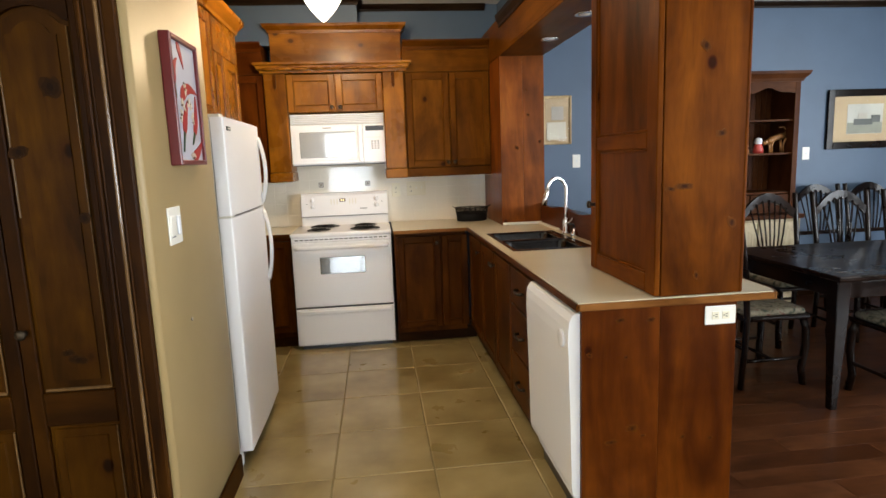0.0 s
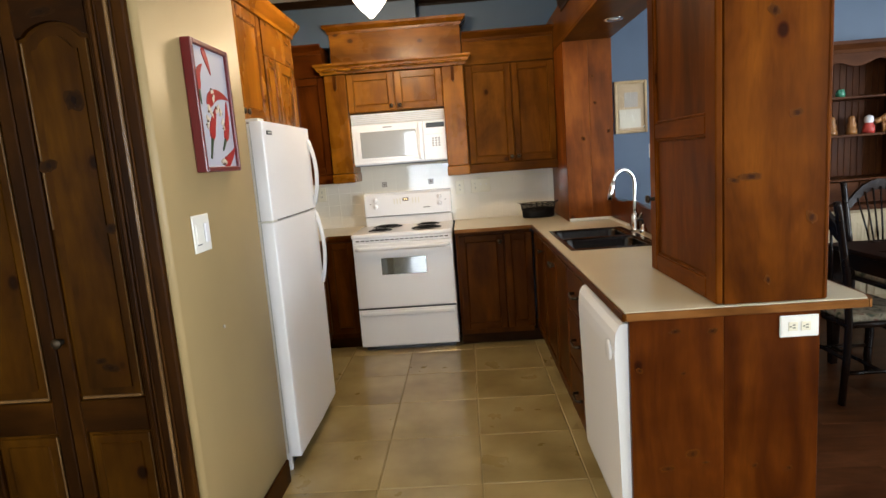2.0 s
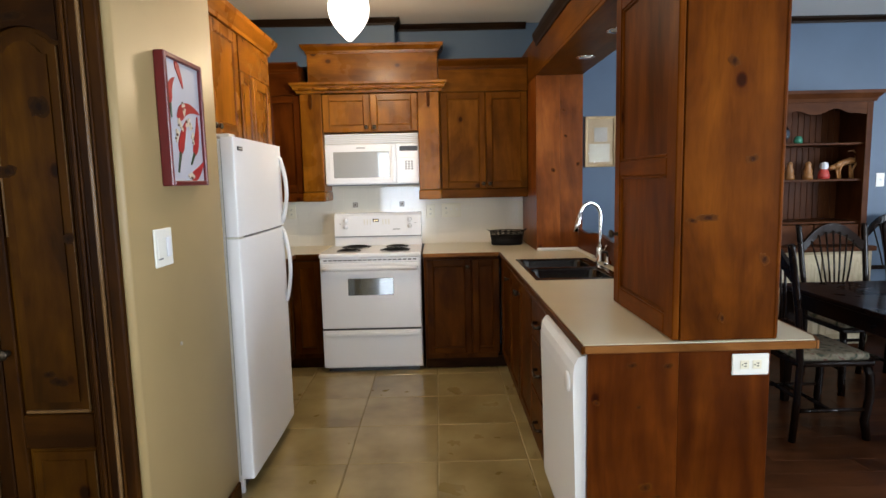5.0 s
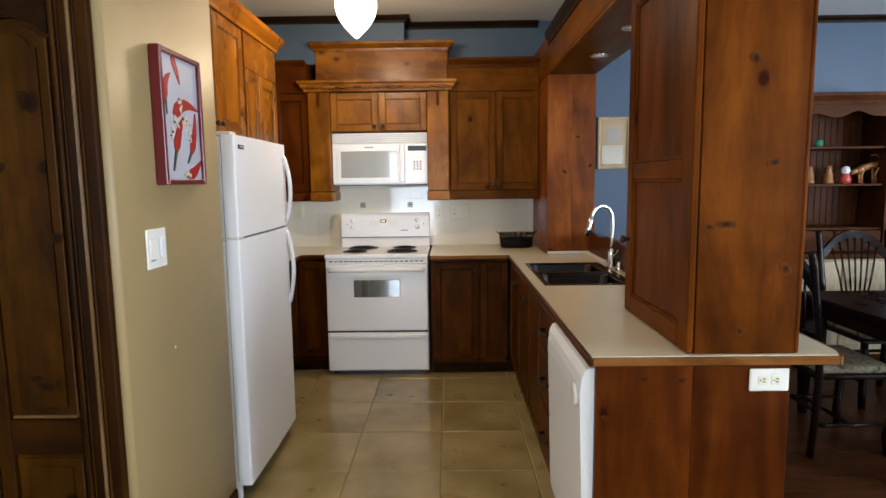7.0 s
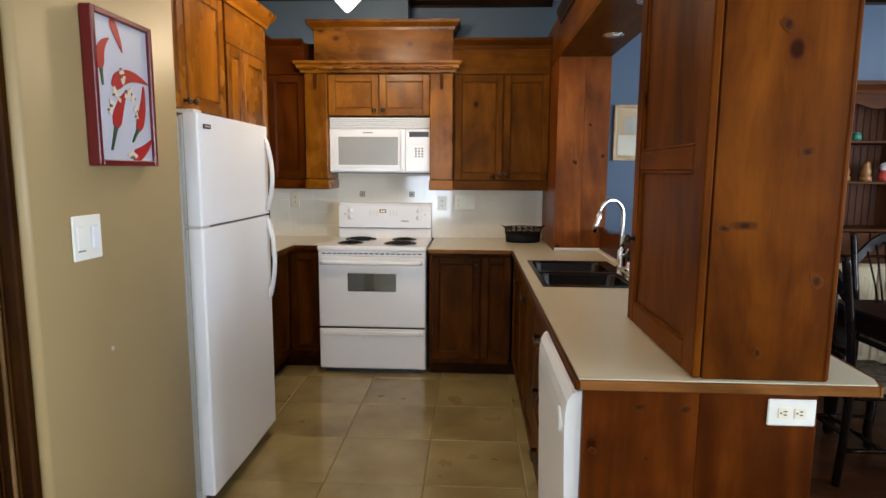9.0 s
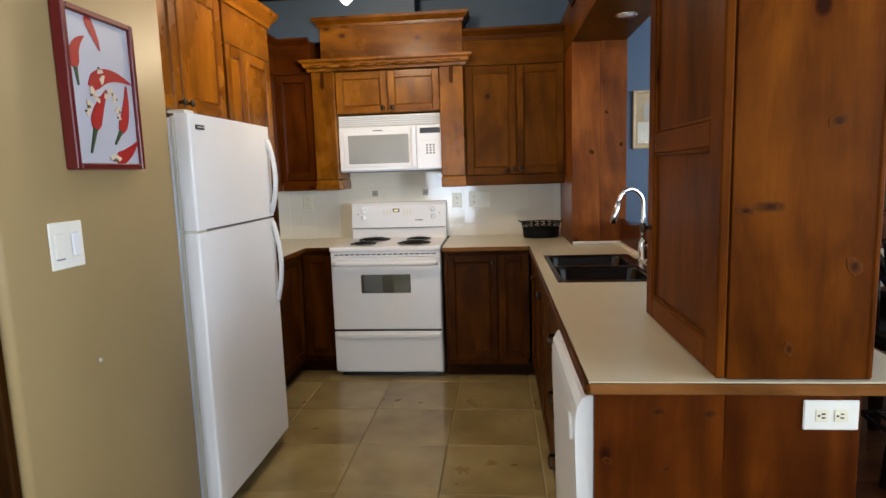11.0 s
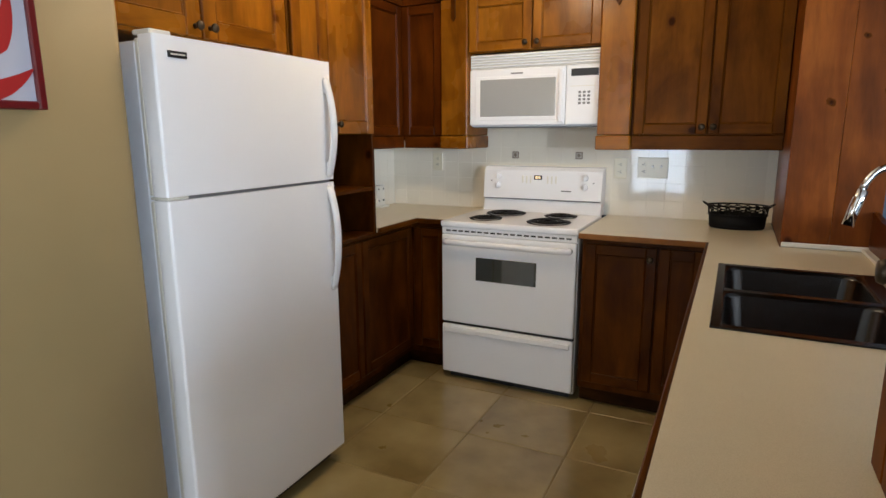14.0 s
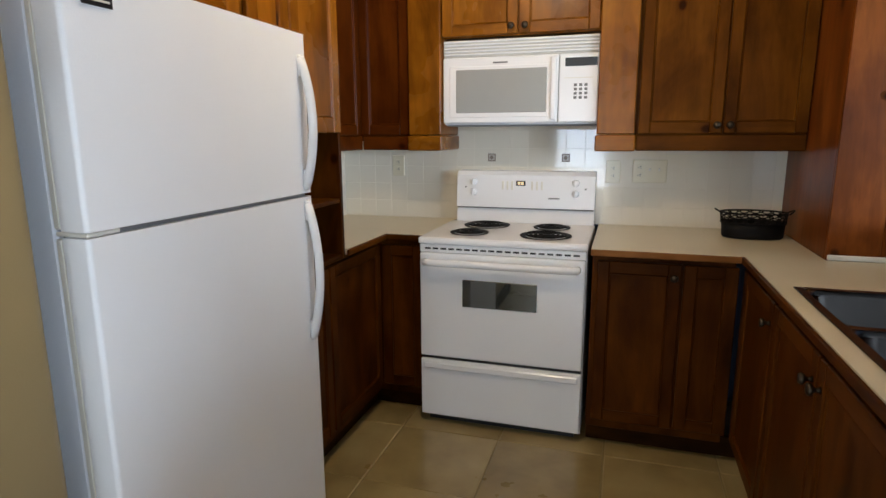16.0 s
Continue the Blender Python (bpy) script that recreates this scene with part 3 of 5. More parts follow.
struct("wall_half", boxes((1.315, 1.40, 2.494, 4.33, 0, 1.05), b=0.002), BLUE, "low wall under the serving opening", "wall")
splash = thing("sink_backboard", (1.31, 3.4, 0.915), "reddish stained pine board with a scalloped top behind the sink", "trim")
wave = [(4.329, CT + 0.001), (2.495, CT + 0.001)]
wave += [(2.495 + 1.834 * k / 48, 1.066 + 0.012 * math.cos(2 * math.pi * (1.834 * k / 48 - 0.70) / 0.61)) for k in range(49)]
part("board", prism(wave, 1.294, 1.314, "x"), REDPINE["y"], splash, "board with a scalloped top")
part("caulk_strip", boxes((1.270, 1.296, 3.86, 4.318, CT, 0.926), (0.99, 1.296, 4.318, 4.329, CT, 0.932), b=0.003), PLASTIC, splash, "white caulk strip")

# dishwasher
dw = thing("dishwasher", (0.98, 2.17, 0), "white built-in dishwasher with a round dial", "dishwasher")
part("tub", boxes((0.735, 1.28, 1.885, 2.465, 0.09, 0.868), b=0.003), ENAMEL, dw)
prof = [(0.735, 0.15), (0.712, 0.153), (0.702, 0.165), (0.698, 0.19), (0.692, 0.50), (0.687, 0.68), (0.685, 0.76), (0.686, 0.805), (0.690, 0.838), (0.702, 0.862), (0.714, 0.868), (0.735, 0.869)]
part("front", prism(prof, 1.880, 2.468, "y"), ENAMEL, dw)
part("dial", lathe([(0.0, 0.0), (0.036, 0.0), (0.034, -0.005), (0.028, -0.007), (0.0, -0.006)], (0.685, 1.955, 0.760), "x", 28), ENAMEL, dw, "white round dial", smooth=True)
part("kick_plate", boxes((0.76, 0.775, 1.884, 2.468, 0.0, 0.15), b=0.002), BLACKPL, dw)

# counters: a laminate top with an oak edge, with a cut-out for the sink
SX0, SX1, SY0, SY1 = 0.775, 1.225, 3.065, 3.835
ctop = thing("countertop", (1.0, 3.0, 0.875), "cream speckled laminate countertop with an oak edge", "countertop")


def slab_with_hole(outline, hole, z0, z1):
    """A slab whose outline is cut by a rectangular hole."""
    bm = bmesh.new()
    x0, x1, y0, y1 = hole
    loops = []
    for z in (z0, z1):
        out = [bm.verts.new((x, y, z)) for x, y in outline]
        ins = [bm.verts.new((x, y, z)) for x, y in ((x0, y0), (x1, y0), (x1, y1), (x0, y1))]
        es = [bm.edges.new((p[k], p[(k + 1) % len(p)])) for p in (out, ins) for k in range(len(p))]
        bmesh.ops.triangle_fill(bm, use_beauty=True, use_dissolve=False, edges=es)
        loops.append((out, ins))
    for a, b in zip(*loops):
        for k in range(len(a)):
            bm.faces.new((a[k], a[(k + 1) % len(a)], b[(k + 1) % len(a)], b[k]))
    return bm


part("top", slab_with_hole([(0.140, 5.02), (0.140, 4.315), (0.715, 4.315), (0.715, 1.857), (1.455, 1.857), (1.475, 1.90), (1.50, 2.475), (1.296, 2.475), (1.296, 4.315), (0.985, 4.315), (0.985, 5.02)], (SX0, SX1, SY0, SY1), 0.886, CT), LAMINATE, ctop)
# Kitchen-side edge strip in darker wood, coloured for the shade it lies in.
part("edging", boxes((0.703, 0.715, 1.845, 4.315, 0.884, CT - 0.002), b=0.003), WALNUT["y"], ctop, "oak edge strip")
for r in ((0.140, 0.715, 4.303, 4.315, 0.884, CT - 0.002), (0.715, 1.455, 1.845, 1.857, 0.884, CT - 0.002)):
    part("edging", boxes(r, b=0.003), OAKX, ctop, "oak edge strip")
part("edging", prism([(1.455, 1.845), (1.465, 1.85), (1.487, 1.90), (1.512, 2.475), (1.50, 2.475), (1.475, 1.90), (1.455, 1.857)], 0.884, CT - 0.002, "z"), OAK, ctop, "oak edge strip")

ltop = thing("countertop", (-1.0, 4.6, 0.875), "cream speckled laminate corner countertop with an oak edge", "countertop")
part("top", prism([(-1.33, 4.04), (-0.832, 4.04), (-0.832, 4.445), (-0.638, 4.445), (-0.638, 5.02), (-1.33, 5.02)], 0.886, CT, "z"), LAMINATE, ltop)
# These edge strips are darkened the same way, shade in the wood colour.
for r in ((-0.832, -0.820, 4.03, 4.433, 0.884, CT - 0.002), (-0.832, -0.638, 4.433, 4.445, 0.884, CT - 0.002)):
    part("edging", boxes(r, b=0.003), WALNUT["y"], ltop, "edge strip darkened for shade")

lbase = thing("base_cabinet", (-1.1, 4.2, 0), "dark stained pine corner base cabinet", "cabinet")
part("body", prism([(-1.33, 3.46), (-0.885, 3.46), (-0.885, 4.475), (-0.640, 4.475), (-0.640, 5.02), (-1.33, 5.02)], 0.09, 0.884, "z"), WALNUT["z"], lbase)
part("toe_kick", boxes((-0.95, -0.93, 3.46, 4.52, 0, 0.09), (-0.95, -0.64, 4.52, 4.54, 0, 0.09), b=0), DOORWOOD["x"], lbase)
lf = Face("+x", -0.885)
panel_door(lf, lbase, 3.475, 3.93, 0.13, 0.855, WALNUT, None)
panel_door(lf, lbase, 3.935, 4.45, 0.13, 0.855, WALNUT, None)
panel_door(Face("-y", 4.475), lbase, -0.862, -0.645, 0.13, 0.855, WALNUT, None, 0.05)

# ---- double bowl sink and tap ----
sink = thing("kitchen_sink", (1.0, 3.45, CT), "double bowl stainless steel kitchen sink set in the counter", "sink")


def bowl(x0, x1, y0, y1, depth):
    """A pressed bowl with rounded corners, rim flange outwards."""
    bm = bmesh.new()

    def ring(inset, z, r):
        out = []
        for cx, cy, a0 in ((x1 - inset - r, y1 - inset - r, 0), (x0 + inset + r, y1 - inset - r, 90), (x0 + inset + r, y0 + inset + r, 180), (x1 - inset - r, y0 + inset + r, 270)):
            for k in range(6):
                a = radians(a0 + 18 * k)
                out.append(bm.verts.new((cx + r * math.cos(a), cy + r * math.sin(a), z)))
        return out

    rings = [ring(-0.012, CT + 0.004, 0.05), ring(0.0, CT + 0.002, 0.05), ring(0.006, CT - 0.01, 0.05), ring(0.014, CT - depth + 0.03, 0.055), ring(0.04, CT - depth, 0.05), ring(0.13, CT - depth - 0.004, 0.04)]
    for a, b in zip(rings, rings[1:]):
        n = len(a)
        for k in range(n):
            bm.faces.new((a[k], a[(k + 1) % n], b[(k + 1) % n], b[k]))
    bm.faces.new(rings[-1])
    return bm


part("bowl", bowl(0.79, 1.19, 3.085, 3.435, 0.17), STEEL, sink, smooth=True)
part("bowl", bowl(0.79, 1.19, 3.465, 3.815, 0.17), STEEL, sink, smooth=True)
for yc in (3.26, 3.64):
    part("drain", lathe([(0.0, 0.006), (0.030, 0.006), (0.042, 0.004), (0.044, 0.0), (0.0, 0.0)], (0.99, yc, CT - 0.178), "z", 20), CHROME, sink, "chrome drain", smooth=True)
part("rim", boxes((0.765, 0.790, 3.055, 3.845, CT, CT + 0.005), (1.19, 1.235, 3.055, 3.845, CT, CT + 0.005), (0.79, 1.19, 3.055, 3.085, CT, CT + 0.005), (0.79, 1.19, 3.815, 3.845, CT, CT + 0.005), (0.79, 1.19, 3.435, 3.465, CT, CT + 0.005), b=0.002), STEEL, sink)

FX, FY = 1.262, 3.63
tap = thing("faucet", (FX, FY, CT), "chrome gooseneck pull-down kitchen faucet", "faucet")
part("base", lathe([(0.0, 0.0), (0.030, 0.0), (0.028, 0.012), (0.022, 0.018), (0.022, 0.09), (0.019, 0.105), (0.0, 0.105)], (FX, FY, CT + 0.004), "z", 20), CHROME, tap, smooth=True)
neck = [(FX, FY, CT + 0.10 + 0.19 * k / 5) for k in range(6)]
neck += [(FX - 0.068 + 0.068 * math.cos(a), FY - 0.04 * (1 - math.cos(a)) * 0.5, CT + 0.29 + 0.085 * math.sin(a)) for a in [radians(12 * k) for k in range(1, 15)]]
part("neck", tube(neck, 0.0105, seg=12, up=(0, 1, 0)), CHROME, tap, smooth=True)
e = Vector(neck[-1])
part("spray_head", tube([e, e + Vector((-0.008, -0.003, -0.03)), e + Vector((-0.016, -0.006, -0.06)), e + Vector((-0.026, -0.008, -0.105))], 0.016, seg=12, up=(0, 1, 0)), CHROME, tap, smooth=True)
part("lever", tube([(FX, FY, CT + 0.07), (FX + 0.012, FY - 0.04, CT + 0.085), (FX + 0.016, FY - 0.085, CT + 0.115)], 0.007, 0.006, 8), CHROME, tap, smooth=True)
disp = thing("soap_dispenser", (1.262, 3.47, CT), "small black and chrome soap dispenser by the sink", "dispenser")
part("body", lathe([(0.0, 0.0), (0.022, 0.0), (0.022, 0.03), (0.012, 0.04), (0.012, 0.06), (0.0, 0.06)], (1.262, 3.47, CT), "z", 16), CHROME, disp, smooth=True)
part("spout", tube([(1.262, 3.47, CT + 0.06), (1.257, 3.47, CT + 0.085), (1.227, 3.47, CT + 0.088)], 0.007, seg=8, up=(0, 1, 0)), BLACKPL, disp, smooth=True)

# ---- wall cabinets on the back wall ----
UF = Face("-y", 4.735)
UB, UD, UT = 1.312, 1.375, 2.125
upr = thing("wall_cabinet", (0.65, 4.9, UB), "brown stained pine wall cabinet with two panelled doors", "cabinet")
part("body", boxes((0.289, 0.985, 4.735, 5.02, 1.345, 2.36), b=0.002), BROWN["z"], upr)
part("light_rail", boxes((0.295, 0.985, 4.725, 4.745, UB - 0.012, 1.372), b=0.005), BROWN["x"], upr)
panel_door(UF, upr, 0.302, 0.652, UD, UT, BROWN, (0.628, 1.412), 0.05)
panel_door(UF, upr, 0.654, 0.984, UD, UT, BROWN, (0.68, 1.412), 0.05)
part("frieze", boxes((0.289, 0.985, 4.717, 4.735, UT + 0.005, 2.33), b=0.002), BROWN["x"], upr)
SMALL = [(0, 2.30), (0.008, 2.30), (0.012, 2.325), (0.045, 2.358), (0.048, 2.372), (0, 2.372)]
part("crown", moulding(SMALL, [(0.292, 4.717), (0.985, 4.717)]), BROWN["x"], upr)

# Corner cabinet gets a darker wood in place of the shade around it.
upl = thing("wall_cabinet", (-1.1, 4.6, UB), "pine corner wall cabinet with panelled doors, darkened for shade", "cabinet")
part("body", prism([(-1.33, 4.045), (-1.080, 4.045), (-1.080, 4.735), (-0.799, 4.735), (-0.799, 5.02), (-1.33, 5.02)], 1.345, 2.36, "z"), REDPINE["z"], upl)
LW = Face("+x", -1.080)
panel_door(LW, upl, 4.06, 4.70, UD, UT, REDPINE, None, 0.05)
panel_door(UF, upl, -1.070, -0.800, UD, UT, REDPINE, None, 0.05)
part("light_rail", boxes((-1.080, -1.065, 4.045, 4.725, UB - 0.012, 1.372), (-1.065, -0.802, 4.725, 4.745, UB - 0.012, 1.372), b=0.005), REDPINE["x"], upl)
part("frieze", boxes((-1.080, -1.062, 4.045, 4.735, UT + 0.005, 2.33), (-1.062, -0.799, 4.717, 4.735, UT + 0.005, 2.33), b=0.002), REDPINE["x"], upl)
part("crown", moulding(SMALL, [(-1.062, 4.045), (-1.062, 4.717), (-0.80, 4.717)]), REDPINE["x"], upl)

# ---- the range surround: pilasters, cornice, box hood ----
hood = thing("range_surround", (-0.245, 4.85, UB), "honey stained pine range surround with fluted pilasters and cornice", "cabinet")
for x0, x1 in ((-0.795, -0.628), (0.122, 0.288)):
    part("pilaster", boxes((x0, x1, 4.695, 5.02, 1.375, 2.135), b=0.005), HONEY["z"], hood)
    part("plinth_block", boxes((x0 - 0.006, x1 + 0.006, 4.688, 5.02, UB - 0.014, 1.372), b=0.006), HONEY["x"], hood)
    xc = (x0 + x1) / 2
    # Inset slot drawn as a proud strip of dark wood.
    part("flute", prism([(xc - 0.012, 2.13), (xc + 0.012, 2.13), (xc + 0.012, 2.03), (xc, 2.012), (xc - 0.012, 2.03)], 4.683, 4.696, "y"), WALNUT["z"], hood)
part("cabinet_body", boxes((-0.628, 0.122, 4.745, 5.02, 1.835, 2.135), b=0.002), HONEY["z"], hood)
hf = Face("-y", 4.735)
panel_door(hf, hood, -0.626, -0.254, 1.838, 2.130, HONEY, (-0.285, 1.872), 0.05)
panel_door(hf, hood, -0.250, 0.120, 1.838, 2.130, HONEY, (-0.219, 1.872), 0.05)
CORN = [(0, 2.135), (0.020, 2.135), (0.024, 2.155), (0.042, 2.165), (0.046, 2.185), (0.062, 2.195), (0.064, 2.212), (0, 2.212)]
part("cornice", moulding(CORN, [(-0.795, 5.0), (-0.795, 4.695), (0.288, 4.695), (0.288, 5.0)]), HONEY["x"], hood)
part("cornice_top", boxes((-0.795, 0.288, 4.695, 5.02, 2.135, 2.21), b=0), HONEY["x"], hood)
for k in range(9):
    xk = -0.80 + 1.09 * (k + 0.5) / 9
    part("rope_bead", lathe([(0.0, -0.055), (0.009, -0.045), (0.012, 0.0), (0.009, 0.045), (0.0, 0.055)], (xk, 4.646, 2.162), "x", 10), HONEY["x"], hood, smooth=True)
part("hood_box", boxes((-0.745, 0.285, 4.80, 5.02, 2.21, 2.475), b=0.003), HONEY["x"], hood)
HCR = [(0, 2.455), (0.010, 2.455), (0.014, 2.475), (0.042, 2.502), (0.048, 2.522), (0, 2.522)]
part("hood_crown", moulding(HCR, [(-0.745, 5.0), (-0.745, 4.80), (0.285, 4.80), (0.285, 5.0)]), HONEY["x"], hood)
part("hood_lid", boxes((-0.745, 0.285, 4.80, 5.02, 2.475, 2.52), b=0), HONEY["x"], hood)

# ---- microwave ----
mw = thing("microwave", (-0.25, 4.88, 1.42), "white over-the-range microwave oven with a grey window", "microwave")
part("case", boxes((-0.625, 0.120, 4.760, 5.02, 1.423, 1.826), b=0.004), ENAMEL, mw)
part("door", boxes((-0.624, -0.062, 4.726, 4.762, 1.430, 1.742), (-0.590, -0.104, 4.7225, 4.7285, 1.458, 1.700), b=0.006), ENAMEL, mw)
part("window", boxes((-0.556, -0.114, 4.720, 4.726, 1.480, 1.684), b=0.004), GREYGLASS, mw, "grey meshed window")
part("door_handle", boxes((-0.097, -0.070, 4.712, 4.728, 1.445, 1.730), b=0.009), ENAMEL, mw)
part("control_panel", boxes((-0.058, 0.120, 4.727, 4.762, 1.430, 1.742), b=0.005), ENAMEL, mw)
part("display", boxes((-0.032, 0.112, 4.7245, 4.7285, 1.684, 1.722), b=0.001), BLACKPL, mw, "black display strip")
for r in range(4):
    for c in range(3):
        part("key", boxes((0.010 + c * 0.024, 0.024 + c * 0.024, 4.7250, 4.7285, 1.594 - r * 0.019, 1.606 - r * 0.019), b=0.001), GREYPRINT, mw)
part("key_label", boxes((-0.035, 0.095, 4.7256, 4.7285, 1.630, 1.634), b=0), PLASTIC, mw)
part("logo_bar", boxes((-0.372, -0.302, 4.7215, 4.7265, 1.710, 1.717), b=0), GREYPRINT, mw)
part("grille_back", boxes((-0.624, 0.120, 4.745, 4.762, 1.745, 1.824), b=0.002), PLASTIC, mw)
for k in range(5):
    z = 1.752 + k * 0.0145
    part("louvre", boxes((-0.620, 0.116, 4.727, 4.748, z, z + 0.0075), b=0.002), ENAMEL, mw)
part("underside", boxes((-0.61, 0.11, 4.75, 5.0, 1.417, 1.423), b=0), GREYPRINT, mw)

# ---- range ----
st = thing("range", (-0.255, 4.7, 0), "white freestanding electric range with coil burners", "range")
SL, SR = -0.634, 0.123
part("body", boxes((SL, SR, 4.40, 5.015, 0.03, 0.885), b=0.003), ENAMEL, st)
part("cooktop", boxes((SL - 0.003, SR + 0.003, 4.362, 4.93, 0.885, 0.918), b=0.010), ENAMEL, st)
odoor = part("oven_door", boxes((SL + 0.004, SR - 0.004, 4.365, 4.402, 0.345, 0.845), b=0.008), ENAMEL, st)
part("oven_window", boxes((-0.425, -0.085, 4.3615, 4.367, 0.600, 0.728), b=0.003), DARKGLASS, odoor, "dark glass oven window")
hb = [(SL + 0.035, 4.365, 0.805), (SL + 0.037, 4.335, 0.807)] + [(SL + 0.06 + (SR - SL - 0.12) * k / 8, 4.325, 0.808) for k in range(9)] + [(SR - 0.037, 4.335, 0.807), (SR - 0.035, 4.365, 0.805)]
part("oven_handle", tube(hb, 0.014, 0.017, 10), ENAMEL, odoor, smooth=True)
part("vent_strip", boxes((SL + 0.004, SR - 0.004, 4.372, 4.40, 0.848, 0.884), b=0.002), ENAMEL, st)
for k in range(19):
    xk = SL + 0.03 + k * 0.0372
    part("vent_slot", boxes((xk, xk + 0.026, 4.369, 4.3735, 0.862, 0.870), b=0), BLACKPL, st)
part("door_gap", boxes((SL + 0.006, SR - 0.006, 4.38, 4.402, 0.330, 0.345), b=0), BLACKPL, st)
part("drawer", boxes((SL + 0.004, SR - 0.004, 4.366, 4.402, 0.045, 0.330), (SL + 0.02, SR - 0.02, 4.355, 4.368, 0.285, 0.318), b=0.007), ENAMEL, st)
part("foot_base", boxes((SL + 0.03, SR - 0.03, 4.42, 4.95, 0.0, 0.04), b=0), BLACKPL, st)
# back panel leans back a little
bgp = [(4.905, 0.915), (4.925, 0.99), (4.905, 0.998), (4.925, 1.165), (4.945, 1.185), (5.015, 1.188), (5.015, 0.915)]
part("backguard", prism(bgp, SL + 0.030, SR - 0.004, "x"), ENAMEL, st)
part("shadow_gap", boxes((SL + 0.034, SR - 0.010, 4.910, 4.93, 0.990, 0.995), b=0), GREYPRINT, st)


def on_guard(z):
    return 4.905 + (z - 0.998) * 0.12 - 0.001


for x, z in ((-0.512, 1.13), (-0.512, 1.076), (0.022, 1.13), (0.022, 1.076)):
    kn = part("knob", lathe([(0.0, -0.022), (0.014, -0.020), (0.018, -0.006), (0.019, 0.0), (0.0, 0.0)], (x, on_guard(z), z), "y", 16), ENAMEL, st, smooth=True)
    part("knob_grip", boxes((x - 0.004, x + 0.004, on_guard(z) - 0.030, on_guard(z) - 0.015, z - 0.016, z + 0.016), b=0.002), ENAMEL, kn)
for x in (-0.560, 0.068):
    part("indicator", boxes((x, x + 0.008, on_guard(1.10) - 0.002, on_guard(1.10) + 0.004, 1.098, 1.104), b=0), BLACKPL, st)
part("clock_window", boxes((-0.285, -0.235, on_guard(1.125) - 0.003, on_guard(1.125) + 0.006, 1.112, 1.138), b=0.001), BLACKPL, st)
part("clock_digits", boxes((-0.275, -0.262, on_guard(1.125) - 0.005, on_guard(1.125), 1.118, 1.132), (-0.257, -0.245, on_guard(1.125) - 0.005, on_guard(1.125), 1.118, 1.132), b=0), AMBER, st, "amber clock digits")
for k, x in enumerate((-0.36, -0.335, -0.31, -0.205, -0.18, -0.155)):
    part("touch_key", boxes((x, x + 0.010, on_guard(1.115) - 0.002, on_guard(1.115) + 0.004, 1.085, 1.135), b=0.001), PLASTIC, st)
part("logo_bar", boxes((-0.115, -0.057, on_guard(1.05) - 0.0015, on_guard(1.05) + 0.004, 1.046, 1.053), b=0), GREYPRINT, st)


def coil(x, y, r):
    """Spiral element over a black drip bowl."""
    b = part("burner_bowl", lathe([(0.0, -0.010), (r * 0.6, -0.008), (r + 0.012, 0.002), (r + 0.018, 0.003), (r + 0.016, 0.0), (0.0, -0.012)], (x, y, 0.920), "z", 28), BLACKIRON, st, "black drip bowl", smooth=True)
    turns = 4 if r > 0.08 else 3
    n = turns * 20
    pts = [(x + (0.016 + (r - 0.016) * k / n) * math.cos(2 * math.pi * k / 20), y + (0.016 + (r - 0.016) * k / n) * math.sin(2 * math.pi * k / 20), 0.9275) for k in range(n + 1)]
    part("coil", tube(pts, 0.0055, 0.004, 6), BLACKIRON, b, "black coil element", smooth=True)


coil(-0.435, 4.53, 0.075)
coil(-0.405, 4.775, 0.100)
coil(-0.075, 4.53, 0.100)
coil(-0.075, 4.775, 0.075)

# ---- refrigerator ----
fg = thing("refrigerator", (-0.98, 3.03, 0), "white top-freezer refrigerator with a pebbled finish", "refrigerator")
FY0, FY1, FXF = 2.648, 3.415, -0.628
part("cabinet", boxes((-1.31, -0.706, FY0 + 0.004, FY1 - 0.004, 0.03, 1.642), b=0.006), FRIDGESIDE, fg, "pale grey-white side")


def fridge_door(z0, z1):
    """A slab with rounded front edges and a shallow crown."""
    r = 0.009
    out = [(-0.686, FY0), (FXF - r, FY0)]
    out += [(FXF - r + r * math.sin(a), FY0 + r - r * math.cos(a)) for a in [radians(15 * k) for k in range(1, 7)]]
    out += [(FXF + 0.005, (FY0 + FY1) / 2)]
    out += [(FXF - r + r * math.cos(a), FY1 - r + r * math.sin(a)) for a in [radians(15 * k) for k in range(0, 6)]]
    out += [(FXF - r, FY1), (-0.686, FY1)]
    return prism(out, z0, z1, "z")


up_door = part("freezer_door", fridge_door(1.213, 1.655), FRIDGE, fg)
lo_door = part("fresh_food_door", fridge_door(0.075, 1.202), FRIDGE, fg)
part("gasket", boxes((-0.706, -0.690, FY0 + 0.002, FY1 - 0.002, 0.085, 1.199), (-0.706, -0.690, FY0 + 0.002, FY1 - 0.002, 1.216, 1.647), b=0.003), PLASTIC, fg, "pale door gasket")
part("gasket_gap", boxes((-0.690, -0.686, FY0 + 0.006, FY1 - 0.006, 0.09, 1.64), b=0), GREYPRINT, fg)
for z0, z1, door in ((1.232, 1.587, up_door), (0.777, 1.182, lo_door)):
    hy = FY1 - 0.035
    hp = arc((FXF + 0.004, hy, z0), (FXF + 0.060, hy + 0.006, (z0 + z1) / 2), (FXF + 0.004, hy, z1), 16)
    part("handle", tube(hp, 0.011, 0.017, 10, up=(0, 1, 0)), ENAMEL, door, "white bowed handle", smooth=True)
    for zz in (z0 + 0.02, z1 - 0.02):
        part("handle_foot", boxes((FXF - 0.004, FXF + 0.010, hy - 0.012, hy + 0.012, zz - 0.03, zz + 0.03), b=0.004), ENAMEL, door)
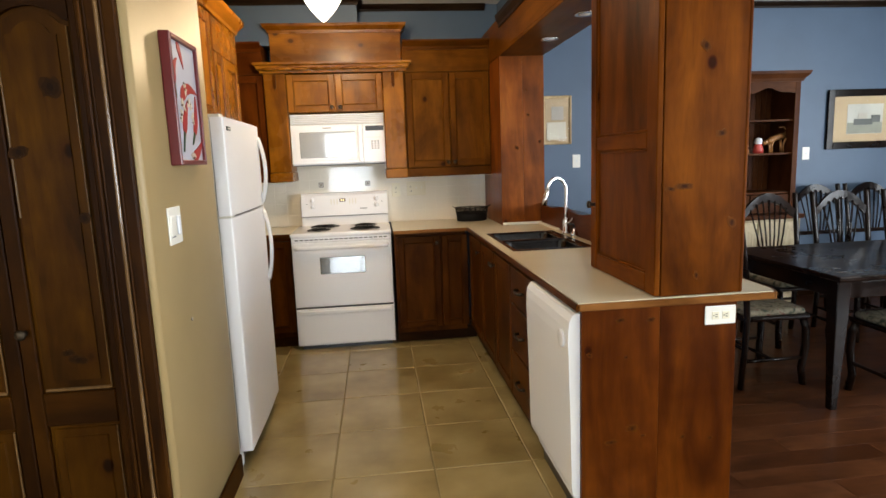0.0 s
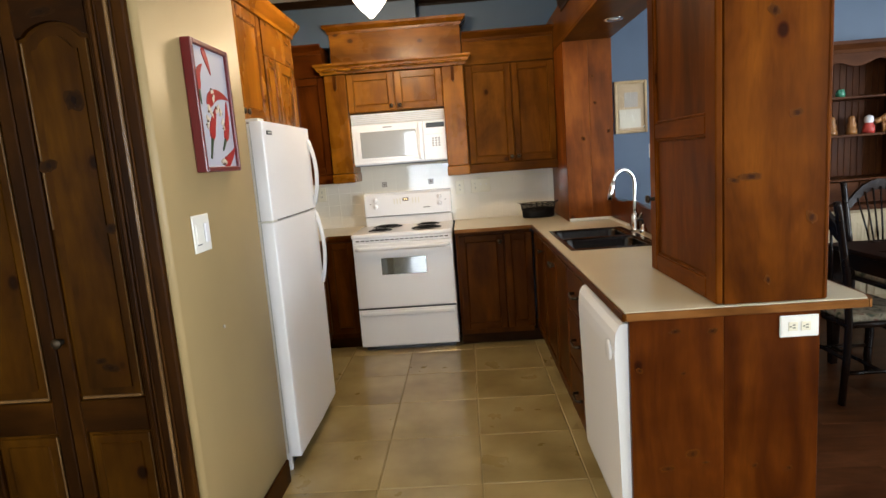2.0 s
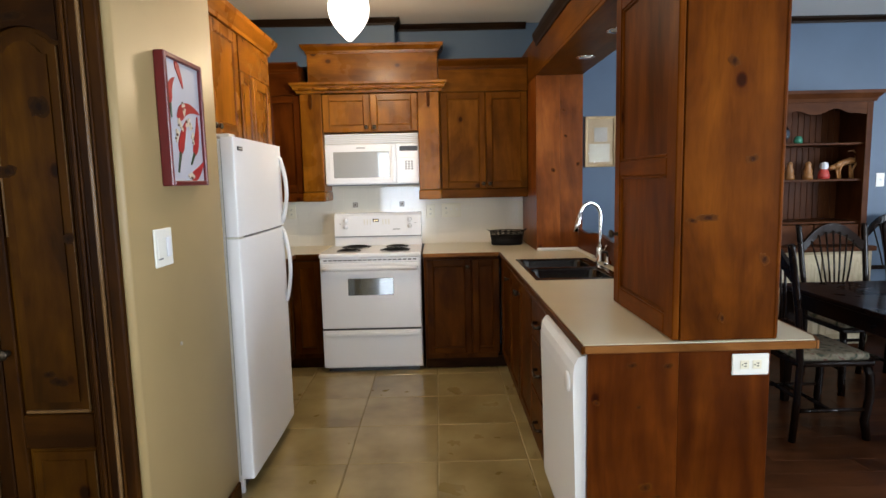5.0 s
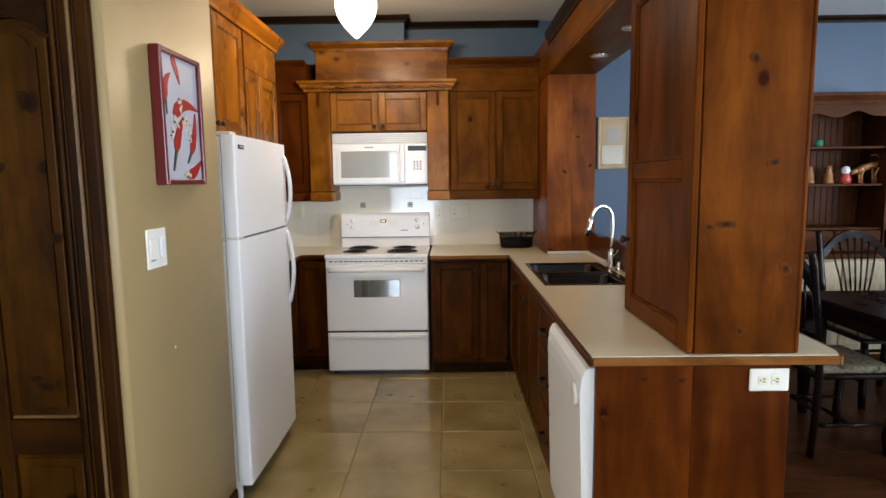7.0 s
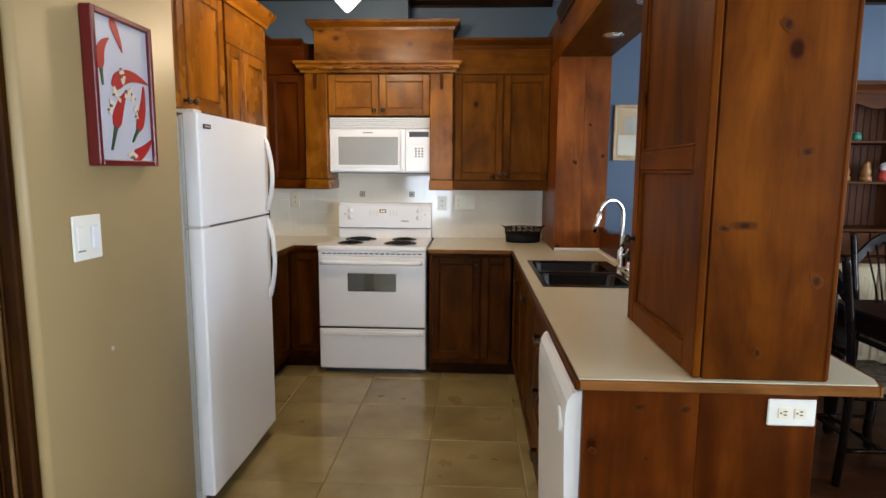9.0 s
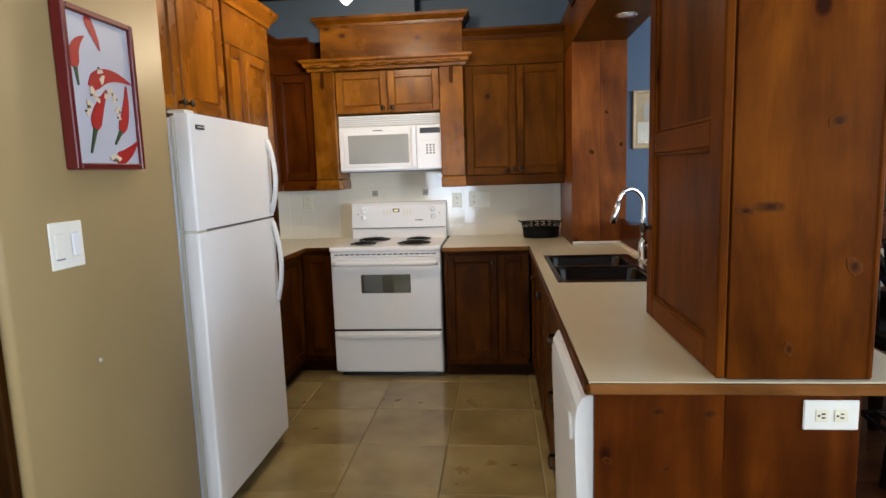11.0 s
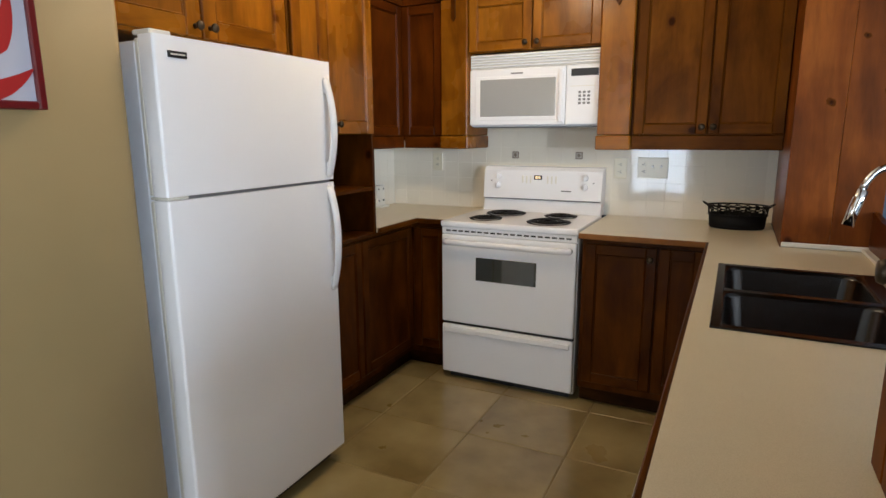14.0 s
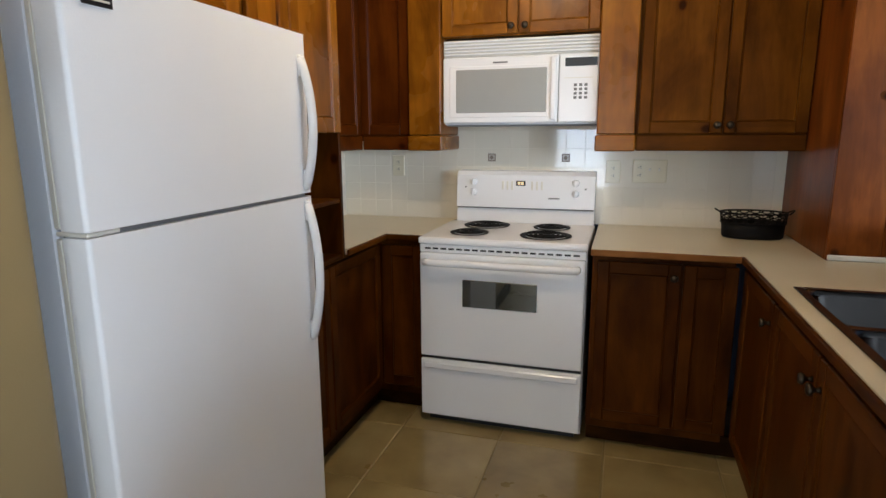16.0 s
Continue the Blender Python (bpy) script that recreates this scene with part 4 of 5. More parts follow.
part("badge", boxes((FXF - 0.001, FXF + 0.005, 2.690, 2.752, 1.597, 1.615), b=0.001), BLACKPL, up_door, "small dark badge")
part("badge_bar", boxes((FXF + 0.004, FXF + 0.0062, 2.697, 2.745, 1.604, 1.608), b=0), PLASTIC, up_door)
part("hinge", boxes((-0.706, FXF - 0.004, FY0 + 0.004, FY0 + 0.075, 1.2035, 1.2115), b=0.002), PLASTIC, fg, "white hinge cover")
part("hinge", boxes((-0.715, -0.645, FY0 + 0.005, FY0 + 0.075, 1.655, 1.669), b=0.003), PLASTIC, fg, "white hinge cover")
# Grey strip stands in for the dark gap between the two doors.
part("seam_gap", boxes((-0.680, FXF - 0.010, FY0 + 0.075, FY1 - 0.02, 1.2025, 1.2125), b=0), GREYPRINT, fg)
part("hinge_foot", boxes((-0.706, -0.680, FY0 + 0.004, FY0 + 0.03, 0.0, 0.085), b=0.003), ENAMEL, fg, "white hinge foot")
part("grille", boxes((-0.73, -0.695, FY0 + 0.03, FY1 - 0.02, 0.0, 0.07), b=0.003), BLACKPL, fg)

# ---- cabinets over and beside the refrigerator ----
CF = Face("+x", -0.862)
top_cab = thing("wall_cabinet", (-1.1, 3.0, 1.70), "honey stained pine cabinet over the refrigerator", "cabinet")
part("body", boxes((-1.33, -0.862, 2.594, 3.443, 1.692, 2.36), b=0.002), HONEY["z"], top_cab)
panel_door(CF, top_cab, 2.598, 3.010, 1.702, 2.283, HONEY, (2.982, 1.739), 0.062)
panel_door(CF, top_cab, 3.014, 3.428, 1.702, 2.283, HONEY, (3.044, 1.739), 0.062)
tall = thing("tall_cabinet", (-1.1, 3.75, 0.87), "honey stained pine tall cabinet with an open shelf niche", "cabinet")
part("body", boxes((-1.33, -0.862, 3.458, 4.04, 1.385, 2.36), b=0.002), HONEY["z"], tall)
# Niche boards in the dark wood: the shade inside is put into the colour.
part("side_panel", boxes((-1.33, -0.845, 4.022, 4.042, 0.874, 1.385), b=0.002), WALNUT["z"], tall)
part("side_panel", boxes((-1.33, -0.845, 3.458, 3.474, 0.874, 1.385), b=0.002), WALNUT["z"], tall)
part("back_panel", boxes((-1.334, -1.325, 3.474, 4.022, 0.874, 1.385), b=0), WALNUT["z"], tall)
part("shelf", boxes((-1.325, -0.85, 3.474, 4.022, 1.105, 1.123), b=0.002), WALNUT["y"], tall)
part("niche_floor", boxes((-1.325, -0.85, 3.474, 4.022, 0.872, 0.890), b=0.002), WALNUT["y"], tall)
panel_door(CF, tall, 3.46, 3.690, 1.385, 2.088, HONEY, (3.66, 1.43), 0.055)
panel_door(CF, tall, 3.694, 4.04, 1.385, 2.088, HONEY, (3.735, 1.43), 0.058)
ccr = [(0, 2.285), (0.010, 2.285), (0.014, 2.305), (0.05, 2.352), (0.056, 2.375), (0, 2.375)]
part("crown", moulding(ccr, [(-0.84, 2.594), (-0.84, 4.042), (-1.30, 4.042)]), HONEY["y"], tall)
part("frieze", CF.box((2.594, 3.455, 0.0, 0.022, 2.286, 2.37), (3.456, 4.04, 0.0, 0.020, 2.092, 2.37), b=0.002), HONEY["y"], tall)

# ---- end column, beam and the cabinet pillar ----
col = thing("column", (1.17, 4.6, 0), "reddish stained pine boarded column at the end of the counter", "column")
part("front_board", boxes((0.987, 1.160, 4.33, 4.35, CT + 0.001, 2.177), b=0.0015), ROSEPINE["z"], col)
part("front_board", boxes((1.1605, 1.325, 4.33, 4.35, CT + 0.001, 2.177), b=0.0015), ROSEPINE["z"], col)
part("side_board", boxes((0.987, 1.007, 4.35, 5.02, CT + 0.001, 2.177), b=0.002), ROSEPINE["z"], col)
part("side_board", boxes((1.305, 1.325, 4.35, 5.02, 0.0, 2.177), b=0.002), ROSEPINE["z"], col)
part("core", boxes((1.007, 1.305, 4.35, 5.02, 0.0, 2.177), b=0), ROSEPINE["z"], col)

beam = thing("beam", (1.17, 3.2, 2.2), "stained pine boxed beam with crown moulding and recessed lights", "beam")
part("soffit", boxes((0.987, 1.325, 1.88, 5.02, 2.178, 2.198), b=0.003), BROWN["y"], beam)
part("fascia", boxes((0.987, 1.007, 1.88, 5.02, 2.198, 2.45), b=0.003), BROWN["y"], beam)
part("fascia", boxes((1.305, 1.325, 1.88, 5.02, 2.198, 2.45), b=0.003), BROWN["y"], beam)
BCR = [(0, 2.372), (0.008, 2.372), (0.011, 2.392), (0.028, 2.425), (0.033, 2.452), (0, 2.452)]
part("crown", moulding(BCR, [(0.987, 4.30), (0.987, 1.88)]), DARKTRIM, beam, "dark stained crown moulding")
struct("wall_over_beam", boxes((1.13, 1.20, 1.9, 5.03, 2.20, CZ), b=0), BLUE, "slate blue wall over the beam", "wall")
for yc in (3.09, 3.73):
    s = thing("recessed_light", (1.19, yc, 2.178), "round recessed downlight with a chrome trim, unlit", "light")
    part("trim", lathe([(0.036, 0.0), (0.040, -0.004), (0.056, -0.004), (0.058, 0.0), (0.0, 0.002)], (1.19, yc, 2.1775), "z", 24), CHROME, s, smooth=True)
    part("lens", lathe([(0.0, -0.001), (0.036, -0.001), (0.036, 0.0), (0.0, 0.0)], (1.19, yc, 2.176), "z", 24), PLASTIC, s, smooth=True)

PX0, PX1, PY0, PY1 = 1.000, 1.330, 1.870, 2.492
pil = thing("pillar_cabinet", (1.18, 2.18, CT), "knotty pine pillar cabinet standing on the counter", "cabinet")
part("core", boxes((PX0 + 0.022, PX1 - 0.02, PY0 + 0.012, PY1 - 0.002, CT + 0.002, 2.177), b=0), PILLAR["z"], pil)
part("face_board", boxes((PX0 + 0.027, PX1, PY0 + 0.001, PY0 + 0.021, CT + 0.001, 2.177), b=0.002), PILLAR["z"], pil)
part("corner_bead", boxes((PX1 - 0.004, PX1 + 0.012, PY0 - 0.002, PY0 + 0.03, CT + 0.001, 2.177), b=0.005), PILLAR["z"], pil)
part("side_board", boxes((PX1 - 0.02, PX1, PY0 + 0.03, PY1, CT + 0.001, 2.177), b=0.002), PILLAR["z"], pil)
part("far_board", boxes((PX0 + 0.022, PX1 - 0.02, PY1 - 0.002, PY1, CT + 0.001, 2.177), b=0), PILLAR["z"], pil)
qf = Face("-x", PX0 + 0.022)
qd = part("door", qf.box((PY0 - 0.002, PY0 + 0.075, 0, 0.022, CT + 0.004, 2.172), (PY1 - 0.065, PY1, 0, 0.022, CT + 0.004, 2.172), b=0.004), PILLAR["z"], pil)
for a, b in ((CT + 0.004, 0.985), (1.443, 1.503), (2.09, 2.172)):
    part("rail", qf.box((PY0 + 0.075, PY1 - 0.065, 0, 0.0215, a, b), b=0.004), PILLAR["y"], qd)
for a, b in ((0.985, 1.443), (1.503, 2.09)):
    part("panel", qf.box((PY0 + 0.075, PY1 - 0.065, 0, 0.010, a, b), b=0.003), PILLAR["z"], qd)
    part("bead", qf.box((PY0 + 0.075, PY0 + 0.085, 0.008, 0.018, a, b), (PY1 - 0.075, PY1 - 0.065, 0.008, 0.018, a, b), (PY0 + 0.085, PY1 - 0.075, 0.008, 0.018, a, a + 0.01), (PY0 + 0.085, PY1 - 0.075, 0.008, 0.018, b - 0.01, b), b=0.003), PILLAR["z"], qd)
part("knob", qf.knob(2.445, 0.022, 1.208, 1.1), BRONZE, qd, "dark bronze knob", smooth=True)

# ---- pendant lamp ----
pl = thing("pendant_lamp", (-0.222, 3.52, 2.25), "lit white schoolhouse glass pendant lamp", "lamp")
gl = part("shade", lathe([(0.0, 2.246), (0.012, 2.252), (0.045, 2.285), (0.080, 2.325), (0.105, 2.368), (0.116, 2.41), (0.116, 2.455), (0.104, 2.495), (0.085, 2.52), (0.060, 2.54), (0.055, 2.56)], (-0.222, 3.52, 0), "z", 40), GLOBE, pl, "glowing white milk glass shade", smooth=True)
gl.visible_shadow = False
part("fitter", lathe([(0.058, 2.55), (0.065, 2.555), (0.065, 2.60), (0.03, 2.62), (0.012, 2.63), (0.012, CZ - 0.03), (0.06, CZ - 0.02), (0.065, CZ - 0.001), (0.0, CZ - 0.001)], (-0.222, 3.52, 0), "z", 24), BRONZE, pl, smooth=True)


# ---- knots in the pine boards ----
krng = random.Random(31)


def knot(owner, x, y, z, rx, rz, shades=()):
    """A dark knot that fades into the board around it, set in a board that faces -y."""
    lean = krng.uniform(-0.5, 0.5)
    for layer, (k, m) in enumerate(zip((1.55, 1.15, 0.8, 0.5), shades or (KNOTHALO, KNOTRING, KNOTMID, KNOT))):
        n = 18
        pts = []
        for i in range(n):
            a = 2 * math.pi * i / n
            r = k * krng.uniform(0.80, 1.12) * (1 + 0.25 * math.cos(2 * (a - lean)) * (k > 1))
            pts.append((x + rx * r * math.cos(a), z + rz * r * math.sin(a)))
        part("knot_ring" if layer < 3 else "knot", prism(pts, y - 0.0004 * (layer + 1), y + 0.002, "y"), m, owner)


for x, z, rx, rz in ((1.172, 1.784, 0.011, 0.014), (1.240, 1.488, 0.012, 0.011), (1.289, 1.172, 0.010, 0.015), (1.056, 1.300, 0.011, 0.007), (1.106, 1.308, 0.019, 0.010), (1.160, 0.985, 0.006, 0.012)):
    knot(pil, x, PY0, z, rx, rz)
for x, z, rx, rz in ((0.756, 0.718, 0.006, 0.007), (0.920, 0.425, 0.012, 0.014), (0.840, 0.377, 0.014, 0.009), (0.894, 0.700, 0.005, 0.006), (1.119, 0.374, 0.006, 0.007), (1.228, 0.359, 0.006, 0.007), (0.962, 0.393, 0.007, 0.005), (0.870, 0.840, 0.010, 0.008), (0.985, 0.835, 0.009, 0.008)):
    knot(endp, x, 1.858, z, rx, rz, (KNOTRING, KNOTMID, KNOTMID, KNOT))
for x, z, rx, rz in ((1.200, 1.744, 0.008, 0.009), (1.290, 1.542, 0.008, 0.012), (1.110, 1.500, 0.010, 0.012), (1.185, 1.928, 0.007, 0.008)):
    knot(col, x, 4.33, z, rx, rz)
for x, z, rx, rz in ((-0.882, 1.290, 0.010, 0.014), (-0.930, 1.690, 0.018, 0.026), (-1.045, 1.500, 0.018, 0.016), (-0.955, 0.835, 0.018, 0.012), (-0.985, 0.860, 0.012, 0.009), (-0.990, 1.952, 0.026, 0.012)):
    knot(closet, x, 1.853 if z < 1.9 else 1.850, z, rx, rz, (CLOSETHALO, CLOSETRING, CLOSETRING, CLOSETKNOT))


# ---- wall fittings in the kitchen ----
def plate(name, face, u, z, w, h, label, category, material=None):
    t = thing(name, face.point(u, 0, z - h / 2), label, category)
    part("cover_plate", face.box((u - w / 2, u + w / 2, 0, 0.006, z - h / 2, z + h / 2), b=0.003), material or PLASTIC, t)
    return t


WF = Face("+x", WX)
sw = plate("light_switch", WF, 2.016, 1.240, 0.125, 0.128, "white plastic two-gang light switch with rockers", "switch")
part("rocker", WF.box((2.029, 2.059, 0.005, 0.013, 1.206, 1.274), b=0.004), PAPER, sw)
part("slider", WF.box((1.969, 2.001, 0.005, 0.009, 1.206, 1.274), b=0.002), PLASTIC, sw)
part("slider_mark", WF.box((1.967, 1.997, 0.008, 0.0105, 1.202, 1.206), b=0), GREYPRINT, sw)
nub = thing("wall_bumper", (WX, 2.10, 0.884), "small clear round bumper stuck on the wall", "bumper")
part("disc", lathe([(0.0, 0.0), (0.008, 0.0), (0.006, 0.004), (0.0, 0.005)], (WX, 2.10, 0.884), "x", 14), paint("clear_rubber", (0.40, 0.35, 0.29), 0.6, 0.05, 0.0), nub, smooth=True)


def sockets(face, t, u, z, d, turned):
    """Two three-pin sockets, in a row or one over the other."""
    for k in (-1, 1):
        uc, zc = (u + 0.020 * k, z) if turned else (u, z + 0.020 * k)
        s = part("socket", face.box((uc - 0.014, uc + 0.014, d, d + 0.002, zc - 0.014, zc + 0.014), b=0.001), IVORY, t)
        part("slots", face.box((uc - 0.002, uc + 0.006, d + 0.001, d + 0.003, zc + 0.003, zc + 0.006), (uc - 0.002, uc + 0.006, d + 0.001, d + 0.003, zc - 0.006, zc - 0.003), (uc - 0.010, uc - 0.006, d + 0.001, d + 0.003, zc - 0.002, zc + 0.002), b=0), BLACKPL, s)


EF = Face("-y", 1.858)
o1 = plate("power_outlet", EF, 1.249, 0.836, 0.119, 0.070, "white duplex power outlet under the counter edge", "outlet")
sockets(EF, o1, 1.249, 0.836, 0.006, True)
BF = Face("-y", 5.018)
o2 = plate("power_outlet", BF, 0.200, 1.185, 0.072, 0.116, "ivory duplex power outlet on the backsplash", "outlet", IVORY)
sockets(BF, o2, 0.200, 1.185, 0.006, False)
o3 = plate("power_outlet", BF, 0.376, 1.190, 0.165, 0.116, "ivory plate with an outlet and two switches", "outlet", IVORY)
sockets(BF, o3, 0.330, 1.190, 0.006, False)
for u in (0.376, 0.422):
    part("toggle", BF.box((u - 0.005, u + 0.005, 0.005, 0.014, 1.192, 1.206), b=0.002), PLASTIC, o3)
o4 = plate("power_outlet", BF, -0.98, 1.205, 0.072, 0.116, "ivory duplex power outlet in the counter corner", "outlet", IVORY)
sockets(BF, o4, -0.98, 1.205, 0.006, False)

# ---- chili picture ----
PRINTW = paint("cool_white_print", (0.47, 0.47, 0.53), 0.5, 0.05, 0.03)
cp = thing("chili_picture", (WX, 2.21, 1.445), "framed picture of red chilies and garlic on white", "picture")
CY0, CY1, CZ0, CZ1 = 2.050, 2.362, 1.445, 1.895
part("frame", boxes((WX + 0.001, WX + 0.038, CY0, CY0 + 0.018, CZ0, CZ1), (WX + 0.001, WX + 0.038, CY1 - 0.018, CY1, CZ0, CZ1), (WX + 0.001, WX + 0.038, CY0 + 0.018, CY1 - 0.018, CZ0, CZ0 + 0.018), (WX + 0.001, WX + 0.038, CY0 + 0.018, CY1 - 0.018, CZ1 - 0.018, CZ1), b=0.003), REDLACQ, cp, "red lacquered frame")
part("print", boxes((WX + 0.002, WX + 0.026, CY0 + 0.016, CY1 - 0.016, CZ0 + 0.016, CZ1 - 0.016), b=0), PRINTW, cp, "white print")
CW, CH = CY1 - CY0 - 0.036, CZ1 - CZ0 - 0.036


def chili(a, mid, b, width, layer, tail=None):
    """A tapering flat pod from a (thick) through mid to b, in shares of the print."""
    def place(p):
        return Vector((CY0 + 0.018 + p[0] * CW, CZ1 - 0.018 - p[1] * CH))
    pa, pm, pb = place(a), place(mid), place(b)
    left, right = [], []
    n = 12
    for k in range(n + 1):
        t = k / n
        p = pa * (1 - t) ** 2 + pm * 2 * t * (1 - t) + pb * t * t
        d = ((pm - pa) * (1 - t) + (pb - pm) * t).normalized()
        w = width * (0.55 + 0.45 * min(1, t * 6)) * (1 - t ** 2.2 * 0.93)
        s = Vector((-d.y, d.x)) * w
        left.append(p + s)
        right.append(p - s)
    out = [(p.x, p.y) for p in left + right[::-1]]
    part("chili", prism(out, WX + 0.024, WX + 0.0275 + 0.0004 * layer, "x"), CHILI, cp, "red chili pod")
    if tail:
        e = place(tail)
        s = (e - pa).normalized()
        s = Vector((-s.y, s.x)) * width * 0.35
        part("stem", prism([(pa.x + s.x, pa.y + s.y), (pa.x - s.x, pa.y - s.y), (e.x - s.x * 0.4, e.y - s.y * 0.4), (e.x + s.x * 0.4, e.y + s.y * 0.4)], WX + 0.024, WX + 0.0278 + 0.0004 * layer, "x"), CHILIDARK, cp, "dark green stem")


chili((0.10, 0.36), (0.05, 0.22), (0.27, 0.14), 0.021, 1, (0.12, 0.48))
chili((0.32, 0.0), (0.43, 0.10), (0.50, 0.21), 0.016, 2)
chili((0.30, 0.48), (0.50, 0.31), (0.98, 0.40), 0.025, 3)
chili((0.30, 0.76), (0.36, 0.62), (0.54, 0.48), 0.023, 4, (0.20, 0.93))
chili((0.72, 0.76), (0.86, 0.64), (0.88, 0.42), 0.020, 5, (0.60, 0.86))
chili((0.60, 0.97), (0.80, 0.95), (1.0, 0.83), 0.021, 6)
ROOT = paint("brown_garlic_root", (0.16, 0.10, 0.06), 0.7, 0.2, 0.1)
grng = random.Random(5)
for u, v, r in ((0.45, 0.35, 0.010), (0.47, 0.40, 0.013), (0.31, 0.52, 0.014), (0.38, 0.55, 0.010), (0.24, 0.60, 0.013), (0.20, 0.65, 0.011), (0.53, 0.51, 0.014), (0.60, 0.49, 0.012), (0.66, 0.53, 0.011), (0.70, 0.61, 0.011), (0.70, 0.66, 0.009), (0.54, 0.96, 0.013), (0.61, 0.965, 0.012)):
    gy, gz, turn = CY0 + 0.018 + u * CW, CZ1 - 0.018 - v * CH, grng.uniform(0, 6.28)
    for k in range(3):
        a, q = turn + 2.1 * k, r * grng.uniform(0.6, 0.9) * (1.0 if k < 2 else 0.5)
        oy, oz = gy + 0.5 * r * math.cos(a), gz + 0.5 * r * math.sin(a)
        pts = [(oy + q * f * math.cos(a + w), oz + q * f * math.sin(a + w)) for w, f in ((0, 1.2), (0.9, 0.8), (2.0, 0.95), (3.1, 0.8), (4.2, 1.0), (5.3, 0.75))]
        part("garlic_skin" if k < 2 else "garlic_root", prism(pts, WX + 0.024, WX + 0.0302 + 0.0003 * k, "x"), GARLIC if k < 2 else ROOT, cp)

# ---- basket on the counter ----
BX, BY = 0.820, 4.775
bk = thing("wire_basket", (BX, BY, CT), "black oval basket with a scrolled wire rim", "basket")


def oval(rx, ry, z, n=36):
    return [(BX + rx * math.cos(2 * math.pi * k / n), BY + ry * math.sin(2 * math.pi * k / n), z) for k in range(n + 1)]


body = lathe([(0.0, 0.004), (0.121, 0.002), (0.127, 0.010), (0.131, 0.074), (0.127, 0.074), (0.118, 0.012), (0.0, 0.012)], (0, 0, 0), "z", 36)
for v in body.verts:
    v.co = (BX + v.co.x, BY + v.co.y * 0.62, CT + v.co.z)
part("liner", body, BLACKIRON, bk, "black woven liner", smooth=True)
part("rim", tube(oval(0.136, 0.086, CT + 0.115), 0.0042, seg=6), BLACKIRON, bk, smooth=True)
part("lower_ring", tube(oval(0.134, 0.083, CT + 0.070), 0.003, seg=6), BLACKIRON, bk, smooth=True)
wires = bmesh.new()
for k in range(18):
    a0 = 2 * math.pi * k / 18
    for s in (1, -1):
        pts = []
        for j in range(9):
            t = j / 8
            a = a0 + s * 0.26 * math.sin(t * math.pi * 1.5)
            rx, ry = 0.132 + 0.004 * t, 0.082 + 0.004 * t
            pts.append((BX + rx * math.cos(a), BY + ry * math.sin(a), CT + 0.072 + 0.042 * t))
        join(wires, tube(pts, 0.0026, seg=5))
part("scroll_wire", wires, BLACKIRON, bk, "scrolled black wire", smooth=True)
for s in (-1, 1):
    x = BX + s * 0.136
    part("ear", tube(arc((x, BY - 0.03, CT + 0.112), (x + s * 0.05, BY, CT + 0.145), (x, BY + 0.03, CT + 0.112), 8), 0.003, seg=6), BLACKIRON, bk, smooth=True)

# ---- small white rack in the counter corner ----
rk = thing("phone_jack_box", (-1.333, 4.78, CT), "white wall-mounted box with four dark screws", "box")
part("case", boxes((-1.322, -1.285, 4.74, 4.83, CT + 0.012, 1.055), b=0.004), PLASTIC, rk)
part("tray", boxes((-1.322, -1.255, 4.73, 4.84, CT, CT + 0.012), b=0.003), PLASTIC, rk)
for y in (4.757, 4.813):
    for z in (0.955, 1.03):
        part("screw", lathe([(0.0, 0.0), (0.007, 0.0), (0.005, 0.003), (0.0, 0.004)], (-1.285, y, z), "x", 10), BLACKPL, rk, smooth=True)

# ---- dining room: table, chairs, hutch, pictures ----
tb = thing("dining_table", (3.5, 3.15, 0), "long black-brown polished wooden dining table", "table")
part("tabletop", boxes((2.40, 4.75, 2.635, 3.665, 0.722, 0.752), b=0.008), DARKWOOD["x"], tb)
part("apron", boxes((2.46, 4.69, 2.69, 2.71, 0.62, 0.722), b=0.002), DARKWOOD["x"], tb)
part("apron", boxes((2.46, 4.69, 3.59, 3.61, 0.62, 0.722), b=0.002), DARKWOOD["x"], tb)
part("apron", boxes((2.45, 2.47, 2.71, 3.59, 0.62, 0.722), b=0.002), DARKWOOD["y"], tb)
part("apron", boxes((4.68, 4.70, 2.71, 3.59, 0.62, 0.722), b=0.002), DARKWOOD["y"], tb)


def taper_leg(x, y, top, s0, s1):
    bm = bmesh.new()
    rings = []
    for z, s in ((0, s1), (top * 0.80, s0), (top, s0)):
        rings.append([bm.verts.new((x + dx * s, y + dy * s, z)) for dx, dy in ((-1, -1), (1, -1), (1, 1), (-1, 1))])
    for a, b in zip(rings, rings[1:]):
        for k in range(4):
            bm.faces.new((a[k], a[(k + 1) % 4], b[(k + 1) % 4], b[k]))
    bm.faces.new(rings[0])
    bm.faces.new(rings[-1])
    bmesh.ops.bevel(bm, geom=list(bm.edges), offset=0.004, segments=1, affect="EDGES")
    return bm


for x in (2.445, 4.70):
    for y in (2.69, 3.61):
        part("leg", taper_leg(x, y, 0.722, 0.038, 0.02), DARKWOOD["z"], tb)

